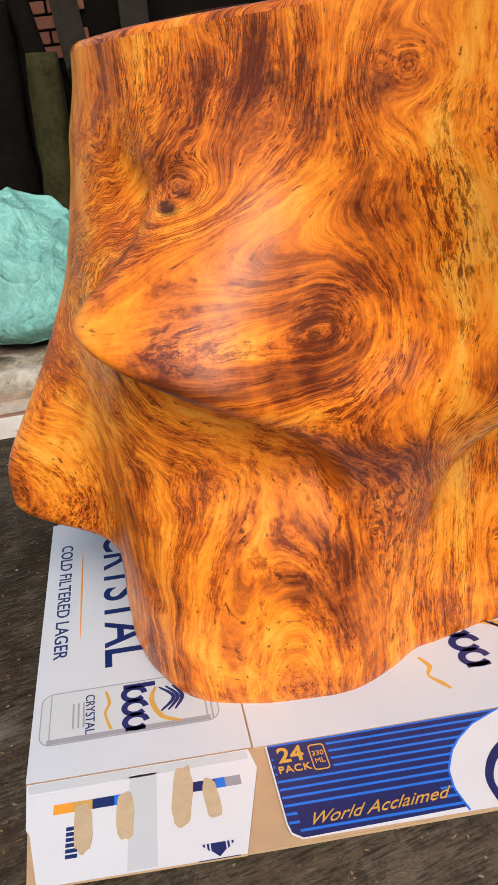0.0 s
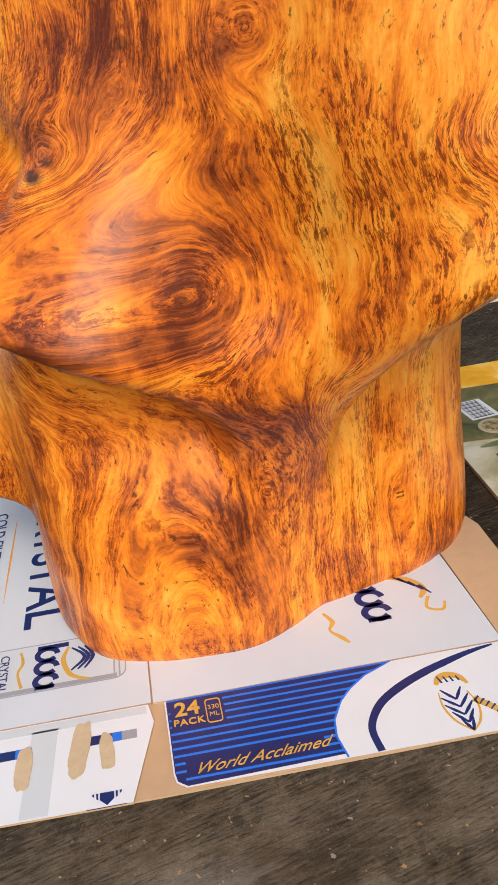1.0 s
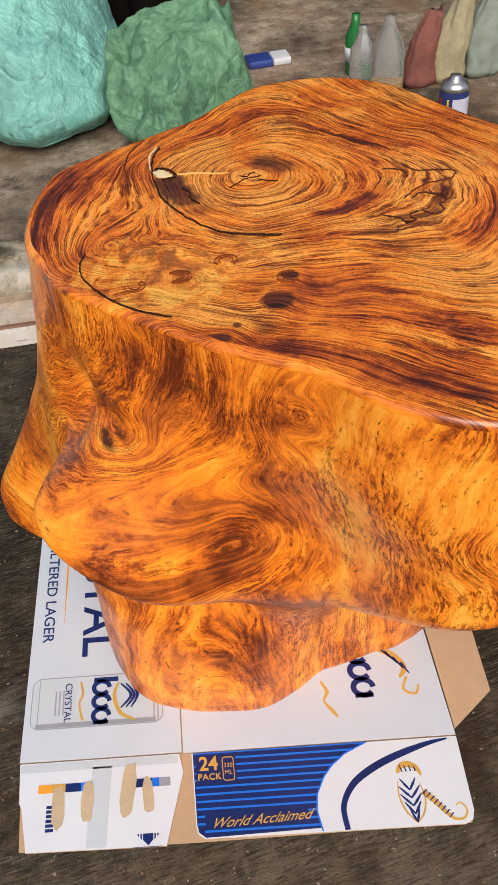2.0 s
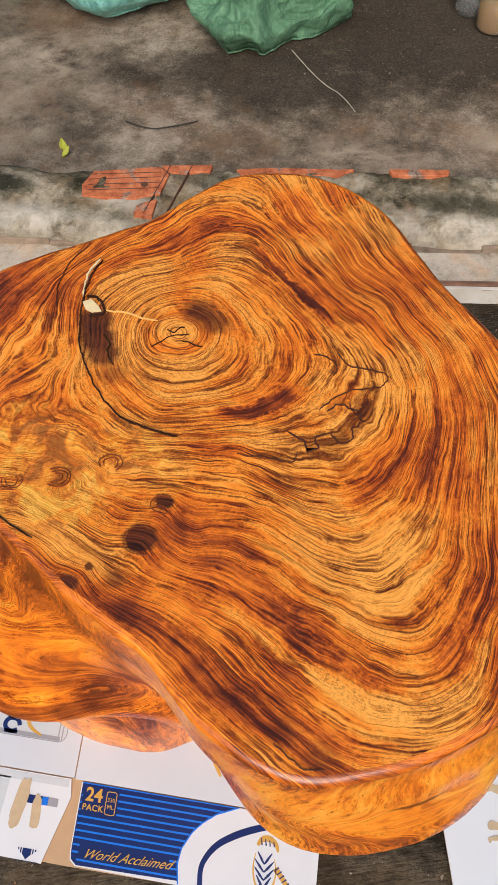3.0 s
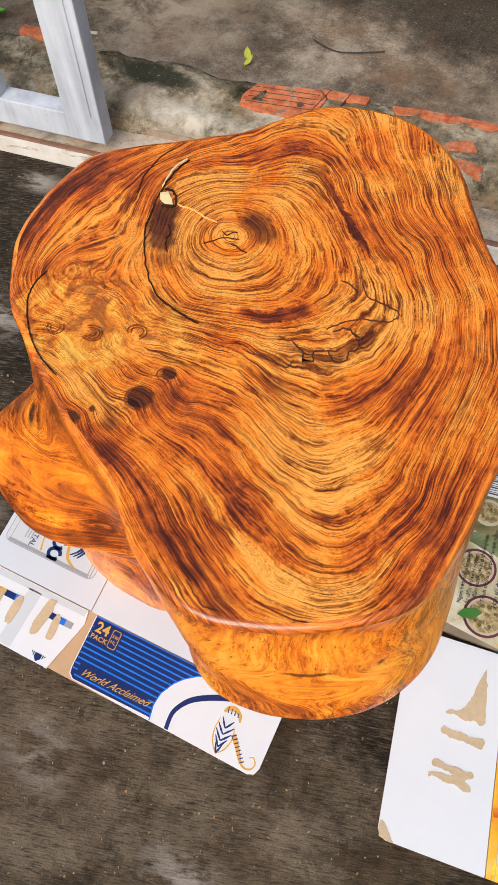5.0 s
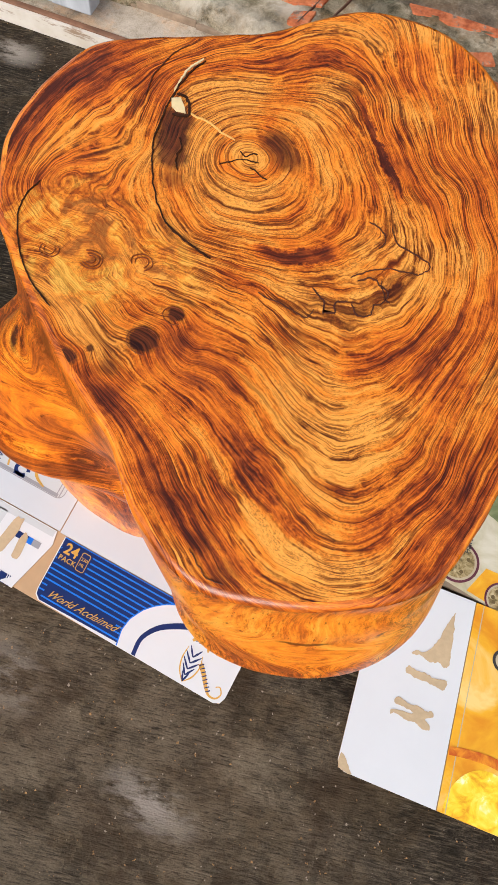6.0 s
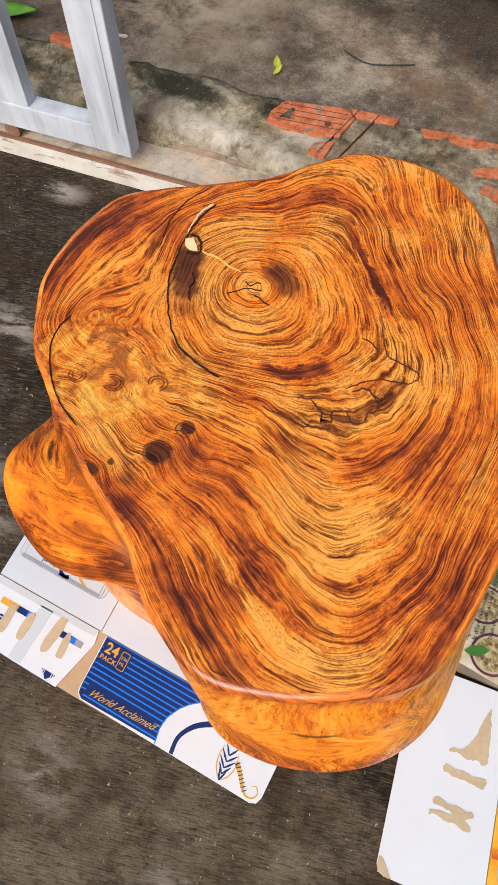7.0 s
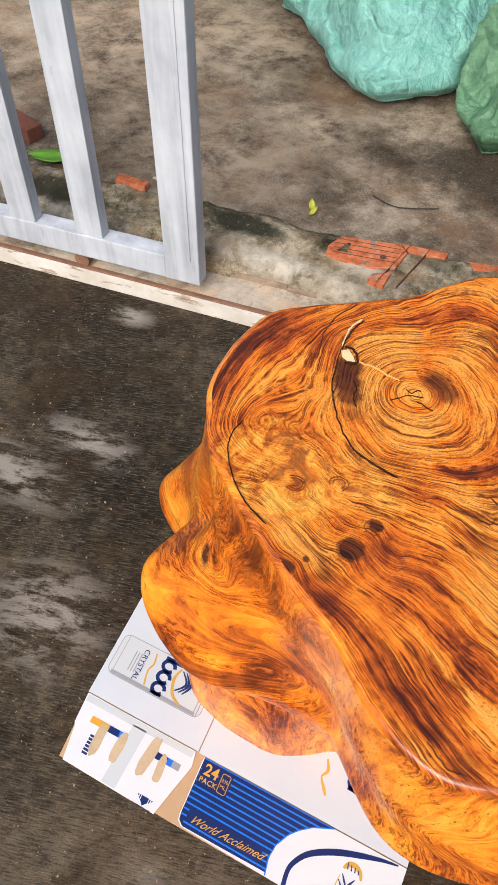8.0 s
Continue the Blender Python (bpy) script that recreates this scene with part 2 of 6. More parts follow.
def wood_top():
    n = Nodes("varnished_wood_cut")
    g = n.grain()
    o = n.coords()
    split = n.tree.nodes.new("ShaderNodeSeparateXYZ")
    n.put(split.inputs[0], g)
    ring = split.outputs[0]
    ragged = n.tree.nodes.new("ShaderNodeVectorMath")
    ragged.operation = "MULTIPLY_ADD"
    n.put(ragged.inputs[0], n.node("ShaderNodeTexNoise", 1, Vector=o, Scale=130.0, Detail=4.0, Roughness=0.7))
    ragged.inputs[1].default_value = (0.012, 0.012, 0.0)
    n.put(ragged.inputs[2], o)
    rough_at = ragged.outputs[0]
    wide = n.noise(g, 26, 2, 0.5)
    band = n.noise(n.scaled(g, 1, 1, 1, (4, 0, 0)), 85, 3, 0.6)
    fine = n.noise(n.scaled(g, 1, 1.5, 1.5, (2, 5, 0)), 330, 5, 0.75)
    cloud = n.noise(o, 7.0, 6, 0.66, 0.5)
    tone = n.math("ADD", n.math("MULTIPLY", wide, 0.16), n.math("MULTIPLY", band, 0.20))
    tone = n.math("ADD", tone, n.math("MULTIPLY", cloud, 0.40))
    tone = n.math("ADD", tone, n.math("MULTIPLY", fine, 0.22))
    # heartwood and sapwood patches: where, how wide, how much lighter
    for centre, radii, much in (((0.13, 0.32, 0.7), (0.12, 0.08, 1), 0.055), ((0.305, 0.225, 0.7), (0.08, 0.05, 1), -0.018), ((0.335, 0.130, 0.7), (0.11, 0.05, 1), -0.014),
                                ((0.410, 0.275, 0.7), (0.10, 0.07, 1), 0.065), ((0.545, 0.255, 0.7), (0.05, 0.12, 1), -0.050), ((0.202, 0.433, 0.7), (0.03, 0.02, 1), 0.08),
                                ((0.079, 0.431, 0.7), (0.05, 0.06, 1), 0.06), ((0.275, 0.70, 0.7), (0.035, 0.10, 1), -0.050), ((0.36, 0.70, 0.7), (0.06, 0.09, 1), 0.045),
                                ((-0.025, 0.475, 0.7), (0.06, 0.13, 1), -0.050), ((0.50, 0.45, 0.7), (0.05, 0.12, 1), 0.02), ((0.225, 0.625, 0.7), (0.05, 0.03, 1), 0.05),
                                ((0.21, 0.19, 0.7), (0.10, 0.045, 1), -0.065), ((0.318, 0.515, 0.7), (0.035, 0.07, 1), -0.055), ((0.24, 0.475, 0.7), (0.06, 0.06, 1), 0.025), ((0.191, 0.489, 0.7), (0.028, 0.025, 1), 0.070),
                                ((0.44, 0.245, 0.7), (0.06, 0.04, 1), 0.04), ((0.42, 0.13, 0.7), (0.05, 0.03, 1), 0.025), ((0.315, 0.575, 0.7), (0.07, 0.05, 1), -0.040), ((0.13, 0.64, 0.7), (0.12, 0.04, 1), -0.02)):
        tone = n.math("ADD", tone, n.math("MULTIPLY", n.spot(o, centre, radii), much))
    # broad dark rings
    for level, half, centre, radii, much in ((7.15, 0.30, (0.46, 0.20, 0.7), (0.17, 0.14, 1), -0.050), (9.55, 0.55, (0.31, 0.14, 0.7), (0.16, 0.10, 1), -0.03),
                                             (3.25, 0.18, (0.30, 0.58, 0.7), (0.09, 0.10, 1), -0.085), (2.35, 0.30, (0.285, 0.415, 0.7), (0.075, 0.035, 1), -0.10), (5.95, 0.15, (0.42, 0.24, 0.7), (0.12, 0.06, 1), 0.05),
                                             (7.75, 0.22, (0.44, 0.17, 0.7), (0.16, 0.10, 1), 0.05)):
        off = n.math("ABSOLUTE", n.math("SUBTRACT", n.math("ADD", n.math("DIVIDE", ring, 0.040), n.math("MULTIPLY", n.math("SUBTRACT", n.noise(o, 75, 4, 0.7), 0.5), 0.7)), level))
        tone = n.math("ADD", tone, n.math("MULTIPLY", n.math("MULTIPLY", n.ramp(n.math("DIVIDE", off, half), (0.55, 1.0), (1.0, 0.0)), n.ramp(n.spot(o, centre, radii), (0.0, 0.0), (0.5, 1.0))), much))
    colour = n.ramp(n.math("ADD", n.math("MULTIPLY", tone, 1.55), -0.226), (0.33, (0.075, 0.016, 0.008)), (0.40, (0.34, 0.070, 0.014)), (0.465, (0.74, 0.172, 0.016)),
                    (0.53, (0.93, 0.285, 0.026)), (0.62, (0.98, 0.410, 0.072)))
    burl = n.math("MULTIPLY", n.spot(o, (0.110, 0.310, 0.7), (0.14, 0.085, 1)), n.ramp(n.noise(o, 16, 5, 0.7), (0.40, 0.0), (0.54, 1.0)))
    mottle = n.ramp(n.noise(o, 26, 6, 0.66, 1.4), (0.38, (0.17, 0.034, 0.010)), (0.44, (0.66, 0.165, 0.017)), (0.51, (0.93, 0.345, 0.034)), (0.59, (0.98, 0.56, 0.10)))
    colour = n.mix(n.ramp(burl, (0.08, 0.0), (0.40, 0.70)), colour, mottle)
    # dark late-wood lines
    for scale, wide_line, much, seed, cut in ((46, 0.017, 1.0, 3.0, 0.42), (90, 0.032, 1.0, 7.0, 0.43), (165, 0.046, 1.0, 11.0, 0.45), (310, 0.055, 0.75, 17.0, 0.44)):
        line = n.math("ABSOLUTE", n.math("SUBTRACT", n.noise(n.scaled(g, 1, 1, 1, (seed, seed, 0)), scale, 2, 0.5, 0.0), 0.5))
        dark = n.ramp(line, (0.0, 1.0), (wide_line, 0.0))
        where = n.ramp(n.noise(n.scaled(o, 1, 1, 1, (seed, 0, 0)), 15.0, 6, 0.76), (cut, 0.0), (cut + 0.09, 1.0))
        where = n.math("MULTIPLY", where, n.ramp(burl, (0.1, 1.0), (0.5, 0.35)))
        colour = n.steep(n.math("MULTIPLY", n.math("MULTIPLY", dark, where), much), colour, (0.036, 0.010, 0.007))
    comb = n.ramp(n.noise(n.scaled(g, 1, 3.0, 3.0, (2, 2, 0)), 420, 4, 0.75), (0.40, 1.0), (0.52, 0.0))
    colour = n.steep(n.math("MULTIPLY", n.math("MULTIPLY", comb, n.ramp(n.noise(o, 6, 5, 0.7), (0.40, 0.1), (0.56, 1.0))), 0.5), colour, (0.17, 0.026, 0.008))
    pores = n.ramp(n.noise(n.scaled(g, 1, 9, 9), 900, 3, 0.7), (0.36, 1.0), (0.45, 0.0))
    colour = n.mix(n.math("MULTIPLY", pores, 0.22), colour, (0.09, 0.018, 0.008))
    speck = n.ramp(n.noise(n.scaled(g, 1, 16, 16, (3, 3, 0)), 620, 4, 0.75), (0.40, 1.0), (0.49, 0.0))
    colour = n.mix(n.math("MULTIPLY", n.math("MULTIPLY", speck, n.ramp(n.noise(n.scaled(g, 1, 1, 1, (7, 3, 0)), 60, 4), (0.46, 0.0), (0.58, 1.0))), 0.5), colour, (0.11, 0.022, 0.008))
    for centre, size, much, low, high in (((0.216, 0.247, 0.7), 0.021, 1.0, 0.15, 0.45), ((0.227, 0.287, 0.7), 0.0125, 1.0, 0.15, 0.5), ((0.166, 0.195, 0.7), 0.0125, 1.0, 0.15, 0.55),
                                          ((0.179, 0.213, 0.7), 0.006, 0.9, 0.15, 0.55), ((0.098, 0.488, 0.7), 0.024, 0.95, 0.0, 0.5), ((0.107, 0.466, 0.7), 0.024, 0.95, 0.0, 0.5),
                                          ((0.120, 0.446, 0.7), 0.022, 0.9, 0.0, 0.5), ((0.137, 0.422, 0.7), 0.020, 0.6, 0.0, 0.8), ((0.206, 0.520, 0.7), 0.024, 0.85, 0.0, 0.7),
                                          ((0.226, 0.508, 0.7), 0.022, 0.75, 0.0, 0.7), ((0.400, 0.095, 0.7), 0.018, 0.5, 0.0, 0.8), ((0.370, 0.108, 0.7), 0.018, 0.4, 0.0, 0.8), ((0.205, 0.205, 0.7), 0.014, 0.6, 0.0, 0.8)):
        hole = n.spot(rough_at, tuple(c + k for c, k in zip(centre, (0.006, 0.006, 0))), (size, size * 0.9, 1))
        colour = n.mix(n.math("MULTIPLY", n.ramp(hole, (low, 0.0), (high, 1.0)), much), colour, n.ramp(fine, (0.4, (0.020, 0.006, 0.004)), (0.62, (0.17, 0.040, 0.012))))
    gloss = n.ramp(n.noise(o, 60, 3, 0.6), (0.3, 0.30), (0.7, 0.42))
    return n.done(Base_Color=colour, Roughness=gloss, Specular_IOR_Level=0.25, Coat_Weight=0.10, Coat_Roughness=0.12,
                  Normal=n.bump(n.math("ADD", fine, n.noise(o, 10, 3)), 0.10, 0.002))


def plain(name, colour, rough=0.5, spread=0.12, scale=30.0, metal=0.0, relief=0.1, **more):
    """A surface of one colour with fine variation and relief."""
    n = Nodes(name)
    o = n.coords()
    grains = n.noise(o, scale, 5, 0.6)
    broad = n.noise(o, scale / 7, 3, 0.5)
    lo = tuple(max(0.0, c * (1 - spread)) for c in colour)
    hi = tuple(min(1.0, c * (1 + spread)) for c in colour)
    tint = n.ramp(n.math("ADD", n.math("MULTIPLY", grains, 0.5), n.math("MULTIPLY", broad, 0.5)), (0.3, lo), (0.7, hi))
    return n.done(Base_Color=tint, Roughness=rough, Metallic=metal, Normal=n.bump(grains, relief, 0.002), **more)


WOOD_RIM = wood_side("polished_rim_wood", 0.7, 0.24)


def concrete(name, dark, mid, light, scale=1.0, brushed=0.0, rough=0.8, scuffs=(), drag=3.0, wear=(), moss_and_shade=(), stained=0.55, worn_colour=(0.30, 0.265, 0.225),
             damp_and_shade=((0.018, 0.018, 0.011), (0.075, 0.075, 0.045))):
    n = Nodes(name)
    p = n.position()
    big = n.noise(p, 1.9 * scale, 7, 0.68, 0.3)
    mids = n.noise(p, 11 * scale, 8, 0.78)
    grit = n.noise(p, 170 * scale, 4, 0.75)
    tone = n.math("ADD", n.math("MULTIPLY", big, 0.46), n.math("MULTIPLY", mids, 0.34))
    tone = n.math("ADD", tone, n.math("MULTIPLY", grit, 0.20))
    colour = n.ramp(tone, (0.42, dark), (0.50, mid), (0.60, light))
    stain = n.ramp(n.noise(n.scaled(p, 1, 1, 1, (9, 4, 0)), 4.2 * scale, 6, 0.75, 0.4), (0.55, 0.0), (0.60, 1.0))
    colour = n.mix(n.math("MULTIPLY", stain, stained), colour, dark)
    turned = n.tree.nodes.new("ShaderNodeMapping")
    n.put(turned.inputs["Vector"], p)
    turned.inputs["Rotation"].default_value = (0, 0, radians(-18))
    stroke = n.noise(n.scaled(turned.outputs[0], 34, 300, 34), 1.0, 5, 0.7, 0.3)
    for centre, radii, much in wear:
        colour = n.mix(n.math("MULTIPLY", n.ramp(n.math("MULTIPLY", n.spot(p, centre, radii), n.math("ADD", mids, 0.5)), (0.15, 0.0), (0.7, 1.0)), much), colour, n.ramp(tone, (0.40, tuple(c * 1.35 for c in mid)), (0.60, tuple(c * 1.5 for c in light))))
    if brushed:
        colour = n.mix(n.math("MULTIPLY", n.ramp(stroke, (0.50, 0.0), (0.66, 1.0)), brushed), colour, tuple(c * 1.3 for c in light))
        mossy = n.ramp(n.noise(n.scaled(turned.outputs[0], 5, 8, 5, (3, 1, 0)), 1.0, 7, 0.72, 0.5), (0.50, 0.0), (0.58, 0.55))
        colour = n.mix(mossy, colour, n.ramp(mids, (0.4, (0.022, 0.014, 0.006)), (0.6, (0.075, 0.050, 0.024))))
        colour = n.mix(n.math("MULTIPLY", n.ramp(stroke, (0.34, 1.0), (0.48, 0.0)), brushed), colour, dark)
        flake = n.noise(n.scaled(p, 1, 1, 1, (4, 1, 0)), 15, 5, 0.62, 0.2)
        colour = n.mix(n.math("MULTIPLY", n.ramp(flake, (0.555, 0.0), (0.57, 1.0)), 0.35), colour, tuple(c * k for c, k in zip(dark, (2.0, 1.9, 1.5))))
        colour = n.mix(n.ramp(n.math("ABSOLUTE", n.math("SUBTRACT", flake, 0.556)), (0.0, 0.30), (0.008, 0.0)), colour, light)
        ochre = n.ramp(n.noise(n.scaled(p, 1, 1, 1, (1, 6, 0)), 120, 2, 0.5), (0.685, 0.0), (0.72, 1.0))
        colour = n.mix(n.math("MULTIPLY", ochre, n.ramp(flake, (0.45, 0.1), (0.58, 1.0))), colour, (0.42, 0.24, 0.10))
    rusty = n.ramp(n.noise(n.scaled(p, 1, 1, 1, (2, 8, 0)), 3.1 * scale, 6, 0.72, 0.3), (0.50, 0.0), (0.62, 1.0))
    colour = n.mix(n.math("MULTIPLY", rusty, 0.45), colour, tuple(c * k for c, k in zip(mid, (1.45, 1.05, 0.75))))
    for centre, radii, much in scuffs:
        worn = n.noise(n.scaled(turned.outputs[0], 7, 7 * drag, 7), 1.0, 7, 0.75, 0.3)
        here = n.math("MULTIPLY", n.spot(p, centre, radii), n.ramp(worn, (0.46, 0.0), (0.56, 1.0)) if drag > 2 else n.ramp(worn, (0.40, 0.0), (0.60, 1.0)))
        colour = n.mix(n.math("MULTIPLY", here, much), colour, worn_colour)
    for centre, radii, much in moss_and_shade:
        grown = n.math("MULTIPLY", n.spot(p, centre, radii), n.math("ADD", n.noise(p, 17, 7, 0.8), 0.15))
        colour = n.mix(n.math("MULTIPLY", n.ramp(grown, (0.28, 0.0), (0.50, 1.0)), much), colour, n.ramp(grit, (0.4, damp_and_shade[0]), (0.65, damp_and_shade[1])))
    pale = n.ramp(n.noise(p, 95, 2, 0.5), (0.70, 0.0), (0.74, 1.0))
    colour = n.mix(n.math("MULTIPLY", pale, 0.7), colour, (0.40, 0.34, 0.27))
    height = n.math("ADD", n.math("MULTIPLY", grit, 0.5), n.math("ADD", mids, n.math("MULTIPLY", stroke, brushed)))
    return n.done(Base_Color=colour, Roughness=rough, Specular_IOR_Level=0.15, Normal=n.bump(height, 0.7, 0.005))


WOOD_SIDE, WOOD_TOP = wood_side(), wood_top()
FLOOR = concrete("porch_floor_concrete", (0.009, 0.007, 0.005), (0.029, 0.022, 0.015), (0.125, 0.100, 0.067), 1.5, 0.75,
                 wear=(((0.35, -0.25, 0), (0.9, 0.50, 1), 1.0), ((0.20, -0.10, 0), (0.5, 0.3, 1), 0.6)),
                 scuffs=(((-0.56, 0.60, 0), (0.17, 0.07, 1), 1.0), ((-0.68, 0.44, 0), (0.24, 0.09, 1), 1.0), ((-0.37, 0.20, 0), (0.18, 0.15, 1), 1.0),
                         ((-0.46, 0.01, 0), (0.10, 0.05, 1), 0.9), ((0.42, -0.16, 0), (0.10, 0.05, 1), 0.9), ((-0.72, 1.0, 0), (0.08, 0.05, 1), 1.0), ((0.10, -0.12, 0), (0.10, 0.07, 1), 0.6)))
# Two brown yard patches: damp concrete plus painted shade by the tarpaulins.
YARD = concrete("yard_concrete", (0.058, 0.044, 0.030), (0.185, 0.142, 0.100), (0.50, 0.405, 0.300), 1.0, 0.0, drag=1.2, stained=0.25,
                moss_and_shade=(((0.50, 2.85, -0.25), (1.1, 0.75, 1), 0.95), ((-0.05, 2.50, -0.25), (0.75, 0.38, 1), 0.85)), worn_colour=(0.50, 0.390, 0.275), damp_and_shade=((0.030, 0.023, 0.016), (0.090, 0.070, 0.050)),
                scuffs=(((-0.87, 2.48, -0.25), (0.22, 0.24, 1), 1.0), ((-1.08, 2.52, -0.25), (0.12, 0.10, 1), 0.9), ((-2.0, 2.75, -0.25), (1.1, 0.8, 1), 1.0), ((0.30, 2.10, -0.25), (0.36, 0.12, 1), 0.8),
                        ((-0.63, 2.30, -0.25), (0.16, 0.12, 1), 0.6), ((0.77, 2.22, -0.25), (0.22, 0.14, 1), 0.8), ((-1.2, 2.10, -0.25), (0.60, 0.40, 1), 0.9), ((-1.5, 3.0, -0.25), (0.4, 0.3, 1), 0.8)))
CEMENT = concrete("sill_cement", (0.23, 0.180, 0.130), (0.50, 0.420, 0.325), (0.68, 0.595, 0.485), 3.0)
ROUGH_CEMENT = concrete("rough_sill_mortar", (0.032, 0.029, 0.015), (0.23, 0.188, 0.120), (0.58, 0.495, 0.36), 3.6,
                        moss_and_shade=(((-0.58, 1.372, 0.11), (0.24, 0.075, 1), 0.95), ((-1.15, 1.25, 0.11), (0.3, 0.10, 1), 0.9), ((0.62, 1.48, 0.11), (0.3, 0.06, 1), 0.7), ((-0.05, 1.47, 0.11), (0.15, 0.05, 1), 0.6)), drag=1.2, worn_colour=(0.66, 0.60, 0.50),
                        scuffs=(((-0.42, 1.275, 0.10), (0.36, 0.055, 1), 0.9), ((0.02, 1.335, 0.10), (0.26, 0.050, 1), 0.9), ((0.62, 1.415, 0.10), (0.34, 0.050, 1), 0.9), ((-1.1, 1.17, 0.10), (0.4, 0.06, 1), 0.8), ((-0.22, 1.36, 0.10), (0.10, 0.04, 1), 0.8)))
def fired_clay():
    n = Nodes("broken_terracotta")
    o = n.coords()
    colour = n.ramp(n.noise(o, 40, 6, 0.7), (0.34, (0.34, 0.085, 0.035)), (0.52, (0.60, 0.180, 0.075)), (0.68, (0.70, 0.26, 0.12)))
    mortar = n.ramp(n.noise(o, 19, 6, 0.75, 0.4), (0.55, 0.0), (0.60, 0.85))
    colour = n.mix(mortar, colour, n.ramp(n.noise(o, 80, 4, 0.7), (0.35, (0.10, 0.085, 0.065)), (0.65, (0.42, 0.37, 0.30))))
    return n.done(Base_Color=colour, Roughness=0.85, Specular_IOR_Level=0.2, Normal=n.bump(n.noise(o, 90, 5, 0.7), 0.6, 0.003))


TILE = fired_clay()
TILE_DARK = plain("terracotta_groove", (0.12, 0.05, 0.03), 0.9, 0.3, 60)
def old_white_paint():
    n = Nodes("white_painted_steel")
    o = n.coords()
    colour = n.ramp(n.noise(o, 9, 5, 0.6), (0.3, (0.56, 0.50, 0.42)), (0.7, (0.76, 0.73, 0.68)))
    rust = n.ramp(n.noise(n.scaled(o, 9, 40, 40), 1.0, 6, 0.75), (0.56, 0.0), (0.64, 0.8))
    colour = n.mix(rust, colour, (0.26, 0.15, 0.075))
    return n.done(Base_Color=colour, Roughness=0.5, Normal=n.bump(rust, 0.3, 0.001))


WHITE_STEEL = old_white_paint()
RUST = plain("rusty_steel", (0.20, 0.10, 0.06), 0.75, 0.5, 40, relief=0.4)
CARD_TAN = plain("brown_cardboard", (0.50, 0.335, 0.19), 0.8, 0.10, 40)
CARD_WHITE = plain("white_coated_cardboard", (0.69, 0.72, 0.75), 0.36, 0.05, 9, relief=0.25)
CARD_PANEL = plain("bluish_white_cardboard", (0.575, 0.625, 0.675), 0.36, 0.06, 7, relief=0.3)
CARD_GREY = plain("pale_grey_print", (0.55, 0.595, 0.62), 0.38, 0.04, 9)
NAVY = plain("navy_print", (0.006, 0.023, 0.125), 0.32, 0.2, 25)
BLUE = plain("bright_blue_print", (0.010, 0.17, 0.72), 0.32, 0.12, 25)
GOLD = plain("gold_print", (0.62, 0.36, 0.07), 0.35, 0.15, 25)
ORANGE = plain("orange_print", (0.85, 0.34, 0.03), 0.4, 0.1, 25)
GREY_INK = plain("grey_print", (0.31, 0.32, 0.35), 0.4, 0.1, 25)
def printed(name, scale, *stops):
    n = Nodes(name)
    o = n.coords()
    return n.done(Base_Color=n.ramp(n.noise(o, scale, 6, 0.6, 0.6), *stops), Roughness=0.35)


YELLOW = printed("yellow_fruit_print", 9, (0.36, (0.72, 0.28, 0.012)), (0.5, (0.84, 0.44, 0.025)), (0.64, (0.90, 0.64, 0.22)))
LEMON = printed("bright_yellow_print", 38, (0.34, (0.78, 0.34, 0.01)), (0.48, (0.92, 0.66, 0.03)), (0.60, (0.95, 0.80, 0.10)), (0.72, (0.95, 0.92, 0.65)))
PALE_OLIVE = printed("pale_olive_print", 11, (0.36, (0.36, 0.33, 0.17)), (0.5, (0.56, 0.52, 0.36)), (0.64, (0.68, 0.65, 0.52)))
OLIVE_LEAF = printed("olive_leaf_print", 16, (0.36, (0.10, 0.13, 0.05)), (0.5, (0.20, 0.24, 0.11)), (0.64, (0.30, 0.33, 0.17)))
SEED_INK = plain("fruit_seed_print", (0.16, 0.11, 0.04), 0.4, 0.4, 60)
OLIVE = printed("olive_print", 13, (0.35, (0.045, 0.060, 0.020)), (0.5, (0.145, 0.140, 0.055)), (0.66, (0.30, 0.25, 0.11)))
FRUIT_FLESH = printed("fruit_flesh_print", 90, (0.35, (0.10, 0.07, 0.02)), (0.5, (0.36, 0.28, 0.13)), (0.65, (0.55, 0.47, 0.28)))
DARK_INK = plain("dark_print", (0.03, 0.03, 0.03), 0.5, 0.2, 25)
CREAM = plain("cream_print", (0.50, 0.44, 0.30), 0.4, 0.15, 30)
MAROON = plain("maroon_print", (0.12, 0.025, 0.045), 0.4, 0.25, 30)
LEAF_INK = plain("leaf_green_print", (0.06, 0.20, 0.03), 0.4, 0.3, 30)
GLUE = plain("torn_kraft_paper", (0.52, 0.40, 0.25), 0.85, 0.15, 90, relief=0.6)

# ---------------------------------------------------------------- floor, sill and yard
SILL_TURN = 8.5
SILL = pose(0, 1.187, 0, 0, 0, SILL_TURN)
YARD_Z = -0.25


def sheet(name, x0, x1, y0, y1, z0, z1, material, m, label, category):
    ob = part(name, box(bmesh.new(), x0, x1, y0, y1, z0, z1), material)
    ob.matrix_world = m
    return tagged(ob, label, category, "", "structure")


sheet("floor", -7, 7, -9, 0.0, -0.25, 0.0, FLOOR, SILL, "dark grey brushed concrete porch floor with pale scuffs", "floor")
sheet("ground", -400, 400, -400, 400, YARD_Z - 0.4, YARD_Z, YARD, pose(0, 0, 0), "stained grey brown concrete yard", "ground")
sheet("trim", -7, 7, 0.018, 0.125, -0.25, 0.046, CEMENT, SILL, "smooth pale cement strip behind the gate track", "sill")


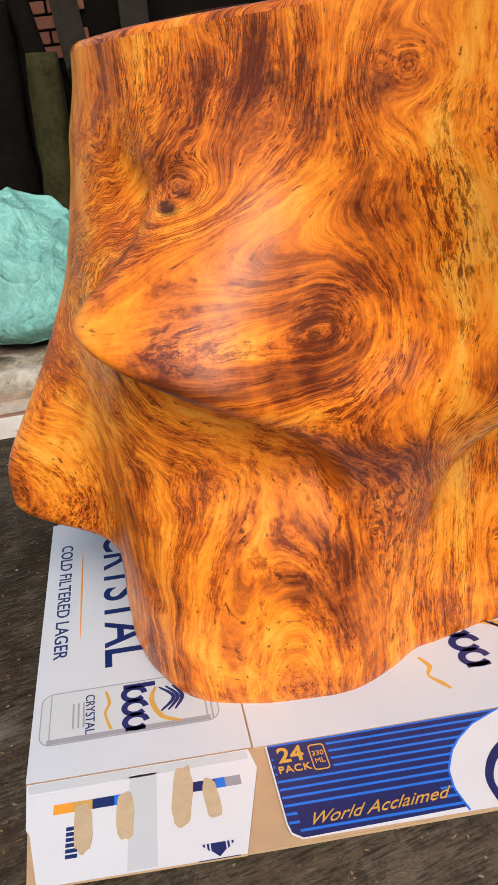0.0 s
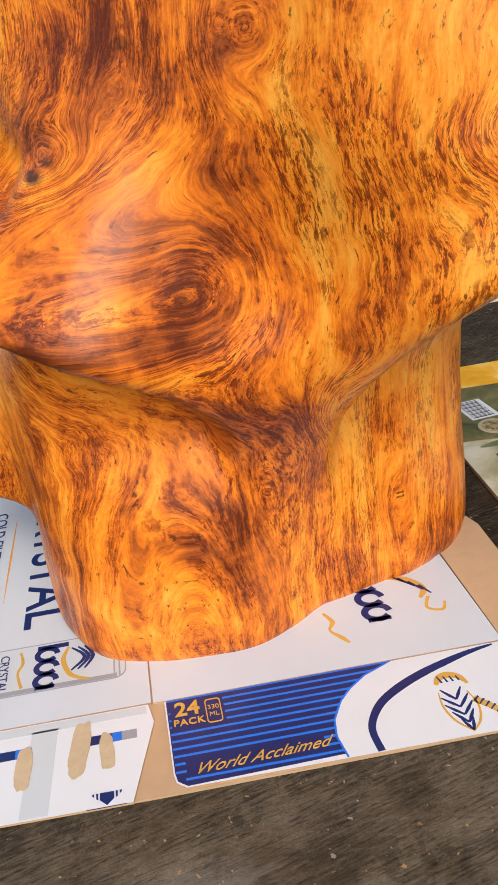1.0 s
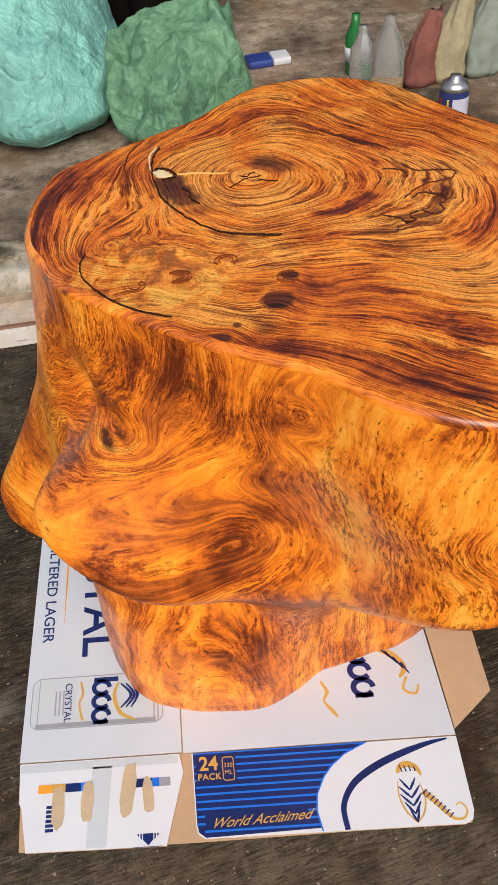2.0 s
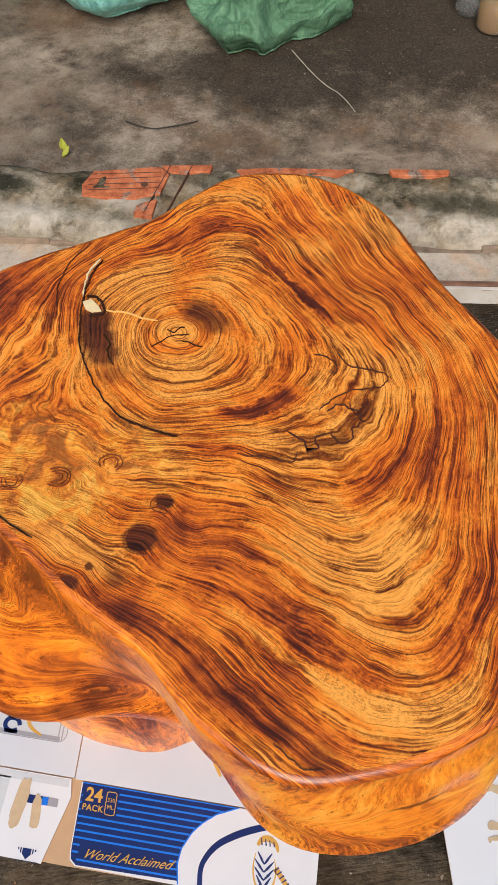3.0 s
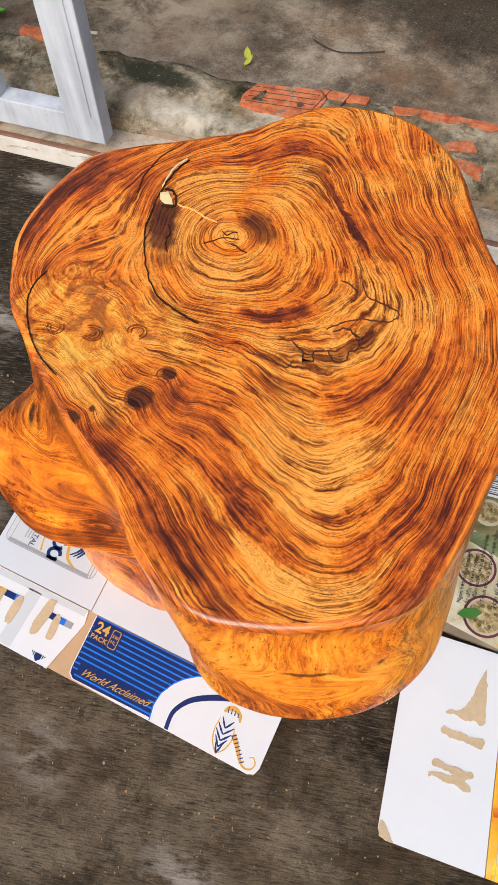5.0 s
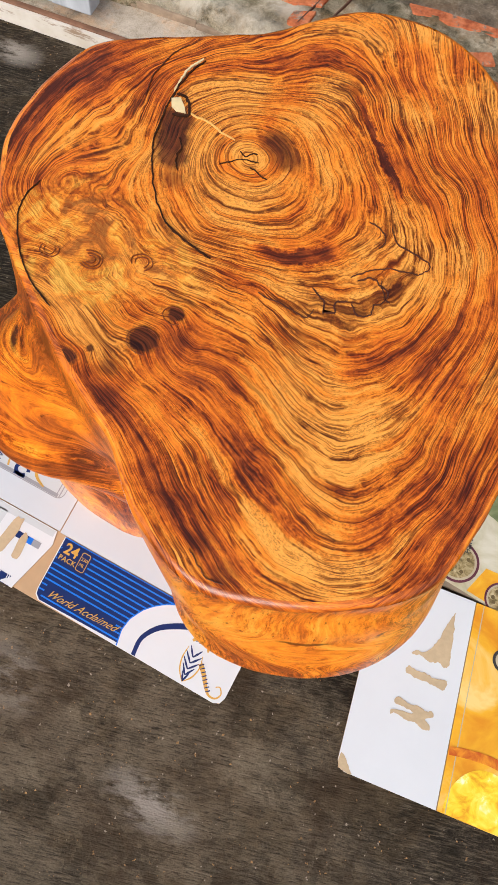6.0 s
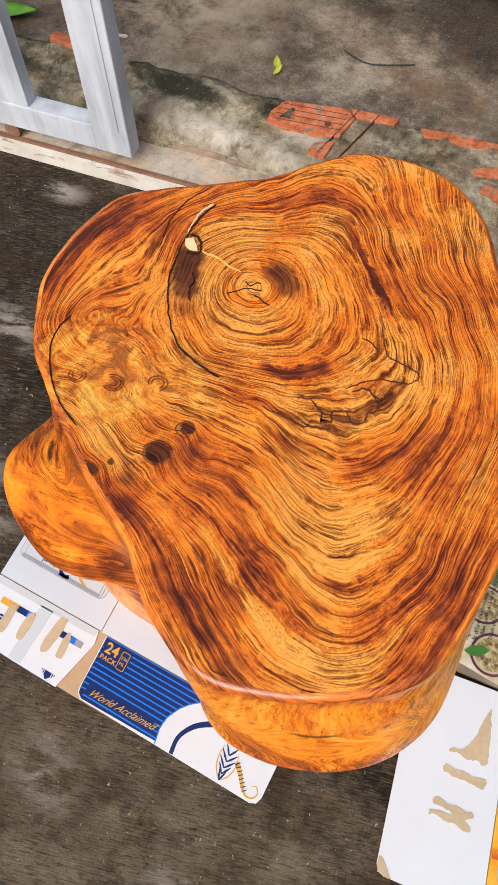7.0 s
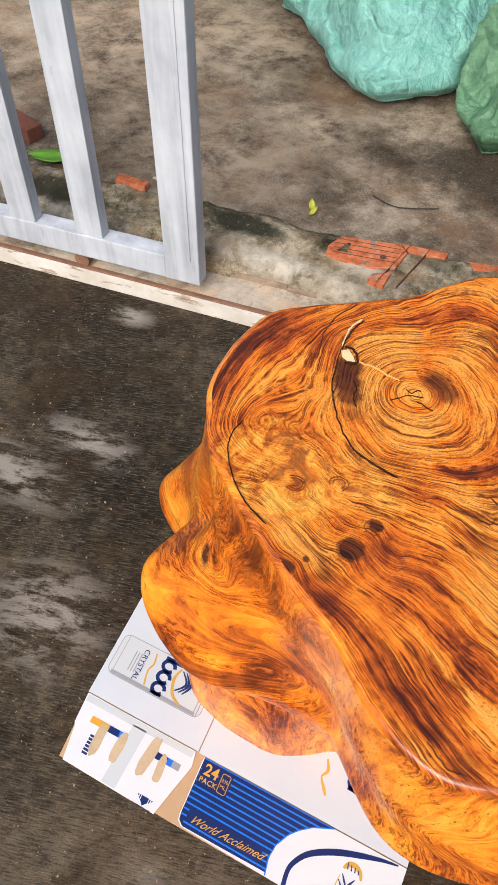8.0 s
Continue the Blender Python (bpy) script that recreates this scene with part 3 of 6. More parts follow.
def rough_sill():
    """The uneven mortar kerb between porch and yard."""
    bm = bmesh.new()
    nu, prof = 900, [(0.118, -0.2), (0.118, 0.04), (0.122, 0.075), (0.135, 0.098), (0.16, 0.106), (0.19, 0.107), (0.22, 0.108), (0.25, 0.108),
                     (0.28, 0.108), (0.305, 0.107), (0.325, 0.100), (0.337, 0.08), (0.343, 0.02), (0.35, -0.3)]
    rows = []
    for i in range(nu + 1):
        u = -7.0 + 14.0 * i / nu
        row = []
        for k, (v, z) in enumerate(prof):
            rough = 0.012 * fbm(u * 9, v * 14, 3.0) + 0.006 * fbm(u * 30, v * 40, 8.0)
            edge = 0.014 * fbm(u * 6, z * 5, 5.0)
            row.append(bm.verts.new((u, v + (edge if 0 < k < len(prof) - 1 else 0), z + (rough if 2 <= k <= 11 else 0))))
        rows.append(row)
    for a, b in zip(rows, rows[1:]):
        for k in range(len(prof) - 1):
            bm.faces.new((a[k], b[k], b[k + 1], a[k + 1]))
    ob = part("kerb", bm, ROUGH_CEMENT, smooth=True)
    ob.matrix_world = SILL
    return tagged(ob, "rough mossy mortar kerb with broken terracotta pieces", "kerb", "", "structure")


kerb = rough_sill()

track = thing("gate_track", "white painted steel gate track with rusty lip", "gate track", SILL)
bm = bmesh.new()
box(bm, -7, 7, -0.004, 0.004, 0.0, 0.047, 0.001)
part("edge_strip", bm, WHITE_STEEL, track)
part("lip", box(bmesh.new(), -7, 7, 0.0045, 0.018, 0.030, 0.051, 0.003), RUST, track, "rusty brown upper lip")


def terracotta(outline, lift=0.004):
    grown = slab(outline, 0.09, 0.1085 + lift)
    bmesh.ops.bevel(grown, geom=list(grown.edges), offset=0.0015, segments=1, affect="EDGES")
    return grown


for outline in ([(-0.30, 0.255), (-0.279, 0.304), (-0.12, 0.325), (-0.092, 0.296), (-0.107, 0.226), (-0.165, 0.205), (-0.294, 0.212)],
                [(-0.163, 0.155), (-0.158, 0.187), (-0.112, 0.205), (-0.118, 0.142)],
                [(-0.115, 0.329), (0.011, 0.334), (0.007, 0.309), (-0.09, 0.302)],
                [(0.07, 0.318), (0.141, 0.324), (0.358, 0.325), (0.317, 0.297), (0.2, 0.300), (0.087, 0.292)],
                [(0.442, 0.327), (0.588, 0.328), (0.583, 0.305), (0.448, 0.303)],
                [(0.22, 0.226), (0.281, 0.252), (0.30, 0.22), (0.235, 0.205)],
                [(0.255, 0.160), (0.262, 0.185), (0.325, 0.172), (0.327, 0.135)]):
    part("brick_piece", terracotta(outline), TILE, kerb)
bm = bmesh.new()
u = -7.0
while u < 6.9:
    long = 0.06 + 0.20 * random.random()
    box(bm, u, u + long - 0.001, 0.1085 + 0.007 * random.random(), 0.130, 0.02, 0.050 + 0.016 * random.random(), 0.003)
    u += long
part("edge_course", bm, plain("brown_crumbling_edge", (0.235, 0.175, 0.125), 0.9, 0.75, 30, relief=0.9), kerb, "brown crumbling brick edge")
for v in (0.232, 0.252, 0.272, 0.290):
    part("groove", slab([(-0.285, v), (-0.112, v + 0.012), (-0.112, v + 0.0142), (-0.285, v + 0.0022)], 0.10, 0.1131), TILE_DARK, kerb)
for u in (-0.105, -0.052):
    part("groove", slab([(u - 0.035, 0.155), (u + 0.012, 0.330), (u + 0.0145, 0.330), (u - 0.0325, 0.155)], 0.10, 0.1133), TILE_DARK, kerb)
part("hole", lathe([(0.009, 0.10), (0.009, 0.1134)], 14, at=(-0.148, 0.256)), TILE_DARK, kerb)

# ---------------------------------------------------------------- the stump table
CENTRE = (0.25, 0.43)
TOP_R = [0.322, 0.314, 0.299, 0.286, 0.280, 0.290, 0.312, 0.329, 0.340, 0.338, 0.324, 0.292, 0.267, 0.265, 0.271, 0.290, 0.312, 0.311,
         0.307, 0.302, 0.290, 0.279, 0.265, 0.256, 0.255, 0.261, 0.271, 0.289, 0.340, 0.381, 0.392, 0.399, 0.400, 0.372, 0.344, 0.333]
FOOT_R = [0.235, 0.238, 0.242, 0.246, 0.254, 0.262, 0.266, 0.265, 0.265, 0.265, 0.265, 0.269, 0.274, 0.282, 0.298, 0.315, 0.332, 0.348,
          0.354, 0.359, 0.360, 0.358, 0.349, 0.319, 0.287, 0.258, 0.218, 0.187, 0.184, 0.181, 0.181, 0.193, 0.204, 0.215, 0.225, 0.232]
TOP_Z, ROUND = 0.70, 0.008
# bulges: a point on the axis, the way it grows, how far, its reach across, up and down, and how blunt it is across, above and below
KNOBS = [((-0.08, 0.478, 0.189), (-1.0, 0.04, 0.0), 0.151, 0.080, 0.180, 0.062, 1.4, 0.95, 3.0),
         ((-0.005, 0.30, 0.540), (-0.88, -0.47, 0.0), -0.034, 0.036, 0.055, 0.060, 1.0, 1.0, 1.0),
         ((0.036, 0.25, 0.565), (-0.70, -0.71, 0.0), -0.014, 0.030, 0.022, 0.018, 1.0, 1.0, 1.0)]
# the overhanging lip, horn to the left and burr to the right: angles, how far out, how high, and how far it swells upwards and downwards
LIP_AT = [196, 202, 206, 210, 216, 223, 232, 239, 244, 249, 256, 264, 272, 279, 282, 286, 290, 294, 302, 310, 320, 328, 338, 350]
LIP_R = [0.315, 0.318, 0.345, 0.380, 0.392, 0.389, 0.372, 0.352, 0.318, 0.288, 0.268, 0.260, 0.268, 0.305, 0.335, 0.372, 0.398, 0.412, 0.430, 0.443, 0.438, 0.414, 0.366, 0.337]
LIP_Z = [0.47, 0.47, 0.465, 0.46, 0.452, 0.432, 0.410, 0.393, 0.378, 0.365, 0.362, 0.365, 0.378, 0.398, 0.415, 0.430, 0.444, 0.455, 0.465, 0.475, 0.48, 0.48, 0.48, 0.48]
LIP_UP = [0.04, 0.04, 0.04, 0.045, 0.058, 0.085, 0.10, 0.11, 0.11, 0.10, 0.10, 0.10, 0.10, 0.11, 0.12, 0.13, 0.14, 0.14, 0.14, 0.13, 0.13, 0.13, 0.12, 0.12]

LIP_DOWN = [0.036, 0.036, 0.036, 0.036, 0.036, 0.034, 0.036, 0.045, 0.065, 0.10, 0.14, 0.16, 0.16, 0.14, 0.115, 0.085, 0.06, 0.045, 0.045, 0.045, 0.045, 0.045, 0.05, 0.05]


LIP_KNOWN = {}


def lip(degrees):
    """How far out, how high, and the swell upwards and downwards of the lip at an angle."""
    if degrees not in LIP_KNOWN:
        LIP_KNOWN[degrees] = [sum(float(np.interp(degrees + d, LIP_AT, table)) for d in (-4, -2, 0, 2, 4)) / 5 for table in (LIP_R, LIP_Z, LIP_UP, LIP_DOWN)]
    return LIP_KNOWN[degrees]


def periodic(table, degrees):
    """Smooth value of a ring of even samples."""
    n = len(table)
    f = (degrees % 360.0) / 360.0 * n
    i, t = int(f), f - int(f)
    a, b, c, d = (table[(i + k) % n] for k in (-1, 0, 1, 2))
    return b + 0.5 * t * (c - a + t * (2 * a - 5 * b + 4 * c - d + t * (3 * (b - c) + d - a)))


def ease(a, b, x):
    t = min(1.0, max(0.0, (x - a) / (b - a)))
    return t * t * (3 - 2 * t)


def stump_point(degrees, z):
    """The side of the stump at an angle and height."""
    side = math.cos(radians(degrees - 330))
    low = 0.22 + 0.07 * max(0.0, side)
    high = 0.70 - 0.20 * max(0.0, side)
    w = ease(low, high, z)
    r = (1 - w) * periodic(FOOT_R, degrees) + w * periodic(TOP_R, degrees)
    r -= 0.012 * math.exp(-((z - 0.2) / 0.12) ** 2) * (0.4 + 0.6 * max(0.0, -math.sin(radians(degrees))))
    under = ((degrees - 240 + 180) % 360 - 180) / 27
    r -= 0.052 * math.exp(-under ** 2 - ((z - 0.300) / 0.090) ** 2)
    r -= 0.006 * math.exp(-(z / 0.012) ** 2)
    left = ((degrees - 160 + 180) % 360 - 180) / 24
    r += 0.027 * math.exp(-left ** 2) * ease(0.25, 0.42, z) * ease(0.70, 0.60, z)
    turn = degrees % 360
    if 194 < turn < 356:
        out, level, up, down = lip(turn)
        here = z - level
        swell = math.exp(-(here / up) ** 1.5) if here > 0 else math.exp(-(-here / down) ** 2.2)
        swell *= ease(194, 204, turn) * ease(356, 336, turn) * ease(TOP_Z - 0.008, TOP_Z - 0.08, z)
        r += (out - r) * swell
    a = radians(degrees)
    r += 0.004 * fbm(math.cos(a) * 2.2, math.sin(a) * 2.2, z * 5)
    p = Vector((CENTRE[0] + r * math.cos(a), CENTRE[1] + r * math.sin(a), z))
    shift = Vector((0, 0, 0))
    for axis, way, far, across, up, down, blunt, above, below in KNOBS:
        d = Vector(way).normalized()
        off = p - Vector(axis)
        if off.dot(d) < -0.22:
            continue
        flat = Vector((d.x, d.y, 0)).normalized()
        sideways = off.x * flat.y - off.y * flat.x
        q = abs(sideways / across) ** (2 * blunt)
        q += (off.z / up) ** (2 * above) if off.z > 0 else (-off.z / down) ** (2 * below)
        shift += d * far * math.exp(-q)
    return p + shift * ease(TOP_Z - 0.010, TOP_Z - 0.090, z)


# knots: angle, height, size, how far the rings are drawn out towards lower angles, higher angles and upwards
KNOTS = [(249.0, 0.436, 0.135, 3.2, 1.15, 1.0), (239.0, 0.03, 0.13, 0.9, 0.9, 2.2), (266.0, 0.640, 0.045, 1.0, 1.0, 1.0), (177.0, 0.185, 0.09, 1.0, 1.0, 1.4),
         (305.0, 0.550, 0.055, 1.1, 1.5, 0.6), (284.0, 0.30, 0.05, 1.0, 1.4, 1.0), (222.0, 0.565, 0.030, 1.0, 2.2, 1.0)]


def side_grain(degrees, z):
    """Coordinates that run along the fibres, which ring the knots and flow past them."""
    c, s = math.cos(radians(degrees)), math.sin(radians(degrees))
    a = radians(degrees + 8 * fbm(c * 1.6, s * 1.6, z * 2.5) + 1.3 * fbm(c * 4, s * 4, z * 8 + 4))
    out = Vector((0.32 * math.cos(a), 0.32 * math.sin(a), 0.12 * z))
    for at, height, size, low, high, tall in KNOTS:
        d = radians((degrees - at + 180) % 360 - 180) * 0.30
        if abs(d) > 0.4:
            continue
        d /= low if d < 0 else high
        far = math.hypot(d, (z - height) / tall)
        far *= 1 + 0.09 * fbm(c * 6, s * 6, z * 16 + at)
        b = radians(at)
        ring = Vector((0.32 * math.cos(b) - far * math.sin(b), 0.32 * math.sin(b) + far * math.cos(b), 0.12 * height + 0.012 * (z - height) / (far + 0.02)))
        out = out.lerp(ring, math.exp(-(far / size) ** 3))
    return tuple(out)


PITH = (0.191, 0.487)
RING_STEP = 0.040
EYES = [(0.227, 0.285, 0.018, 0.020), (0.218, 0.246, 0.028, 0.026), (0.124, 0.296, 0.020, 0.018), (0.174, 0.317, -0.016, 0.016),
        (0.165, 0.193, 0.020, 0.016), (0.09, 0.275, 0.016, 0.020), (0.178, 0.212, 0.010, 0.009)]
RING_AT, RING_LEVEL = [PITH], [0.0]


def ring_line(level, *points):
    """A growth ring of the sawn face: its number from the pith and where it runs."""
    RING_AT.extend(points)
    RING_LEVEL.extend([level] * len(points))


def growth_rings():
    """The figure of the sawn face: round the pith, then in loops towards the foot of the table."""
    ring_line(1, (0.230, 0.503), (0.173, 0.528), (0.154, 0.475), (0.195, 0.439), (0.230, 0.456))
    ring_line(2, (0.295, 0.505), (0.251, 0.552), (0.193, 0.569), (0.143, 0.540), (0.127, 0.464), (0.145, 0.415), (0.198, 0.386), (0.256, 0.399), (0.303, 0.432))
    ring_line(3, (0.352, 0.509), (0.301, 0.570), (0.258, 0.609), (0.207, 0.615), (0.156, 0.575), (0.106, 0.541), (0.090, 0.486), (0.102, 0.433), (0.146, 0.379), (0.203, 0.358), (0.259, 0.367), (0.313, 0.384), (0.355, 0.409), (0.370, 0.452))
    ring_line(4, (0.217, 0.340), (0.271, 0.345), (0.325, 0.332), (0.369, 0.323), (0.398, 0.330), (0.420, 0.352), (0.434, 0.401), (0.435, 0.458), (0.414, 0.499), (0.364, 0.547), (0.306, 0.603), (0.264, 0.657), (0.203, 0.673), (0.141, 0.619), (0.092, 0.589), (0.059, 0.544), (0.066, 0.486), (0.088, 0.436), (0.080, 0.380), (0.039, 0.346))
    ring_line(5, (0.231, 0.298), (0.271, 0.306), (0.314, 0.302), (0.358, 0.281), (0.393, 0.273), (0.423, 0.288), (0.447, 0.318), (0.460, 0.375), (0.466, 0.440), (0.450, 0.499), (0.402, 0.565), (0.336, 0.622), (0.281, 0.681), (0.240, 0.731), (0.033, 0.518), (0.012, 0.440), (0.007, 0.368))
    ring_line(6, (0.261, 0.258), (0.292, 0.269), (0.338, 0.256), (0.388, 0.233), (0.421, 0.226), (0.449, 0.231), (0.473, 0.256), (0.482, 0.294), (0.485, 0.344), (0.493, 0.414), (0.477, 0.486), (0.431, 0.551), (0.367, 0.616), (0.315, 0.686), (0.269, 0.756), (0.035, 0.585), (-0.007, 0.514), (-0.022, 0.434), (-0.013, 0.350))
    ring_line(7, (0.252, 0.232), (0.286, 0.231), (0.332, 0.219), (0.383, 0.204), (0.423, 0.186), (0.461, 0.178), (0.485, 0.187), (0.505, 0.221), (0.518, 0.265), (0.511, 0.308), (0.512, 0.343), (0.514, 0.410), (0.501, 0.482), (0.467, 0.542), (0.416, 0.600), (0.363, 0.665), (0.311, 0.740))
    ring_line(8, (0.237, 0.206), (0.278, 0.199), (0.330, 0.177), (0.378, 0.157), (0.416, 0.140), (0.456, 0.128), (0.491, 0.137), (0.516, 0.167), (0.527, 0.214), (0.541, 0.264), (0.536, 0.320), (0.539, 0.370))
    ring_line(9, (0.151, 0.216), (0.208, 0.192), (0.248, 0.183), (0.284, 0.167), (0.324, 0.142), (0.367, 0.121), (0.407, 0.100), (0.437, 0.093), (0.556, 0.217), (0.560, 0.274))
    ring_line(10, (0.124, 0.214), (0.167, 0.192), (0.205, 0.176), (0.251, 0.157), (0.288, 0.130), (0.328, 0.107), (0.369, 0.086), (0.401, 0.075))


def thin_plate(r):
    return r * r * np.log(np.maximum(r, 1e-9))


def ring_weights():
    at = np.array(RING_AT)
    n = len(at)
    a = np.zeros((n + 3, n + 3))
    a[:n, :n] = thin_plate(np.hypot(*(at[:, None] - at[None]).transpose(2, 0, 1))) + np.eye(n) * 2e-4
    a[:n, n], a[:n, n + 1:] = 1, at
    a[n:, :n] = a[:n, n:].T
    return at, np.linalg.solve(a, np.r_[np.array(RING_LEVEL), 0, 0, 0])


growth_rings()
RING_CENTRES, RING_WEIGHTS = ring_weights()


def top_grain(x, y):
    """Ring coordinates of the sawn face, with small waves and the swirls of the eyes."""
    n = len(RING_CENTRES)
    level = float(thin_plate(np.hypot(RING_CENTRES[:, 0] - x, RING_CENTRES[:, 1] - y)) @ RING_WEIGHTS[:n] + RING_WEIGHTS[n] + RING_WEIGHTS[n + 1] * x + RING_WEIGHTS[n + 2] * y)
    far = math.hypot((x - PITH[0]) / 1.1, y - PITH[1])
    near = far / 0.047 * (1 + 0.16 * fbm(x * 14, y * 14, 1.0))
    ring = RING_STEP * (near + (level - near) * ease(0.02, 0.075, far))
    calm = 0.4 + 0.6 * ease(0.03, 0.16, far)
    ring += (0.0065 * fbm(x * 9, y * 9, 2.0) + 0.0026 * fbm(x * 26, y * 26, 4.0) + 0.0007 * fbm(x * 80, y * 80, 6.0)) * calm
    burl = math.exp(-((x - 0.115) / 0.085) ** 2 - ((y - 0.300) / 0.060) ** 2)
    ring += 0.020 * burl * fbm(x * 24, y * 24, 8.0)
    for ex, ey, much, size in EYES:
        ring += much * math.exp(-((x - ex) ** 2 + (y - ey) ** 2) / size ** 2)
    return (ring, 0.034 * x, 0.034 * y)


def store_grain(ob, values):
    layer = ob.data.attributes.new("grain", "FLOAT_VECTOR", "POINT")
    layer.data.foreach_set("vector", np.array(values, dtype=np.float32).ravel())


def stump_table():
    table = thing("stump_table", "varnished orange tree stump table with knobbly sides and flat sawn top", "stump table")
    turns, heights = 360, 200
    verts, grain, faces = [], [], []
    levels = [(TOP_Z - ROUND) * (k / (heights - 1)) for k in range(heights)]
    rows = []
    for z in levels:
        rows.append([(stump_point(360 * k / turns, z), side_grain(360 * k / turns, z)) for k in range(turns)])
    rims = []
    for step in (1, 2, 3, 4, 5):
        b = radians(90 * step / 5)
        row = []
        for k in range(turns):
            p, g = rows[heights - 1][k]
            inward = (Vector((*CENTRE, 0)) - Vector((p.x, p.y, 0))).normalized()
            row.append((Vector((p.x, p.y, TOP_Z - ROUND)) + inward * ROUND * (1 - math.cos(b)) + Vector((0, 0, ROUND * math.sin(b))), g))
        rims.append(row)
    for row in rows:
        verts += [tuple(p) for p, _ in row]
        grain += [g for _, g in row]
    count = len(rows)
    for r in range(count - 1):
        for k in range(turns):
            j = (k + 1) % turns
            faces.append((r * turns + k, r * turns + j, (r + 1) * turns + j, (r + 1) * turns + k))
    faces.append(tuple(range(turns))[::-1])
    mesh = bpy.data.meshes.new("trunk")
    mesh.from_pydata(verts, [], faces)
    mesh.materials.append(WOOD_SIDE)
    mesh.shade_smooth()
    trunk = new("trunk", mesh)
    trunk.parent = table
    store_grain(trunk, grain)

    verts, faces = [], []
    for row in [rows[-1]] + rims:
        verts += [tuple(p) for p, _ in row]
    for r in range(len(rims)):
        for k in range(turns):
            j = (k + 1) % turns
            faces.append((r * turns + k, r * turns + j, (r + 1) * turns + j, (r + 1) * turns + k))
    mesh = bpy.data.meshes.new("rim")
    mesh.from_pydata(verts, [], faces)
    mesh.materials.append(WOOD_RIM)
    mesh.shade_smooth()
    rim = new("rim", mesh)
    rim.parent = table
    rim["label"] = "glossy rounded rim"
    store_grain(rim, [top_grain(p.x, p.y) for row in [rows[-1]] + rims for p, _ in row])

    verts, grain, faces = [], [], []
    rings = 110
    edge = [p for p, _ in rims[-1]]
    for r in range(rings):
        s = 1 - r / rings
        for p in edge:
            x, y = CENTRE[0] + (p.x - CENTRE[0]) * s, CENTRE[1] + (p.y - CENTRE[1]) * s
            dip = 0.0012 * fbm(x * 8, y * 8, 1.0) * min(1.0, 6 * (1 - s))
            verts.append((x, y, TOP_Z + dip))
            grain.append(top_grain(x, y))
    verts.append((*CENTRE, TOP_Z))
    grain.append(top_grain(*CENTRE))
    for r in range(rings - 1):
        for k in range(turns):
            j = (k + 1) % turns
            faces.append((r * turns + k, r * turns + j, (r + 1) * turns + j, (r + 1) * turns + k))
    for k in range(turns):
        faces.append(((rings - 1) * turns + k, (rings - 1) * turns + (k + 1) % turns, rings * turns))
    mesh = bpy.data.meshes.new("top_face")
    mesh.from_pydata(verts, [], faces)
    mesh.materials.append(WOOD_TOP)
    mesh.shade_smooth()
    face = new("top_face", mesh)
    face.parent = table
    face["label"] = "sawn top with dark growth rings"
    store_grain(face, grain)
    return table


table = stump_table()


CRACK = plain("dark_filled_crack", (0.035, 0.012, 0.005), 0.6, 0.7, 160, relief=0.4, Specular_IOR_Level=0.2)
SPALT_LINE = plain("brown_spalt_line", (0.075, 0.020, 0.009), 0.45, 0.5, 160)
FILLER = plain("cream_filler", (0.78, 0.62, 0.34), 0.5, 0.15, 120, relief=0.3)
SAP = plain("pale_sapwood_line", (0.80, 0.46, 0.13), 0.45, 0.15, 120)


def inlay(name, points, width, material, label="", seed=0.0, lift=0.0016, wobble=0.0015):
    """An irregular filled line let into the top, a little proud of it."""
    path = smooth_path(points, 14)
    path = [(x + wobble * fbm(x * 90, y * 90, seed), y + wobble * fbm(x * 90, y * 90, seed + 9)) for x, y in path]
    last = len(path) - 1
    widths = [width * (0.55 + 0.9 * abs(fbm(k * 0.31 + seed, seed, 2.0)) + 0.2) * min(1.0, 0.25 + k / 5, 0.25 + (last - k) / 5) for k in range(last + 1)]
    return part(name, ribbon(path, widths, TOP_Z - 0.004, TOP_Z + lift), material, table, label)


ARC = [(0.080, 0.578), (0.074, 0.556), (0.074, 0.530), (0.080, 0.495), (0.094, 0.450), (0.123, 0.405), (0.156, 0.374), (0.189, 0.363), (0.222, 0.358)]
inlay("crack", ARC, 0.0018, CRACK, "dark filled crack round the pith", 2.0)
inlay("crack", [(0.114, 0.472), (0.125, 0.457), (0.127, 0.444), (0.136, 0.431)], 0.0013, CRACK, "", 5.0, 0.0018, 0.004)
inlay("sapwood", [(0.076, 0.580), (0.070, 0.558), (0.071, 0.536), (0.075, 0.518)], 0.0021, FILLER, "pale sapwood edge", 3.0, 0.0014)
part("filler", slab([(0.077, 0.511), (0.085, 0.517), (0.096, 0.508), (0.101, 0.502), (0.091, 0.499), (0.083, 0.502)], TOP_Z - 0.004, TOP_Z + 0.002), FILLER, table, "chip of cream filler")
inlay("crack", [(0.078, 0.520), (0.090, 0.521), (0.103, 0.507), (0.103, 0.499), (0.090, 0.494)], 0.0030, CRACK, "", 6.0, 0.0015)
inlay("sapwood_line", [(0.105, 0.505), (0.128, 0.505), (0.146, 0.501), (0.166, 0.499)], 0.0018, SAP, "thin pale line to the pith", 4.0, 0.0015)
inlay("crack", [(0.052, 0.588), (0.043, 0.566), (0.042, 0.530), (0.050, 0.500)], 0.0008, SPALT_LINE, "thin dark line near the rim", 17.0)
inlay("crack", [(0.023, 0.345), (0.022, 0.320), (0.033, 0.293), (0.059, 0.263), (0.090, 0.241), (0.120, 0.230)], 0.0014, CRACK, "dark filled crack near the rim", 7.0)
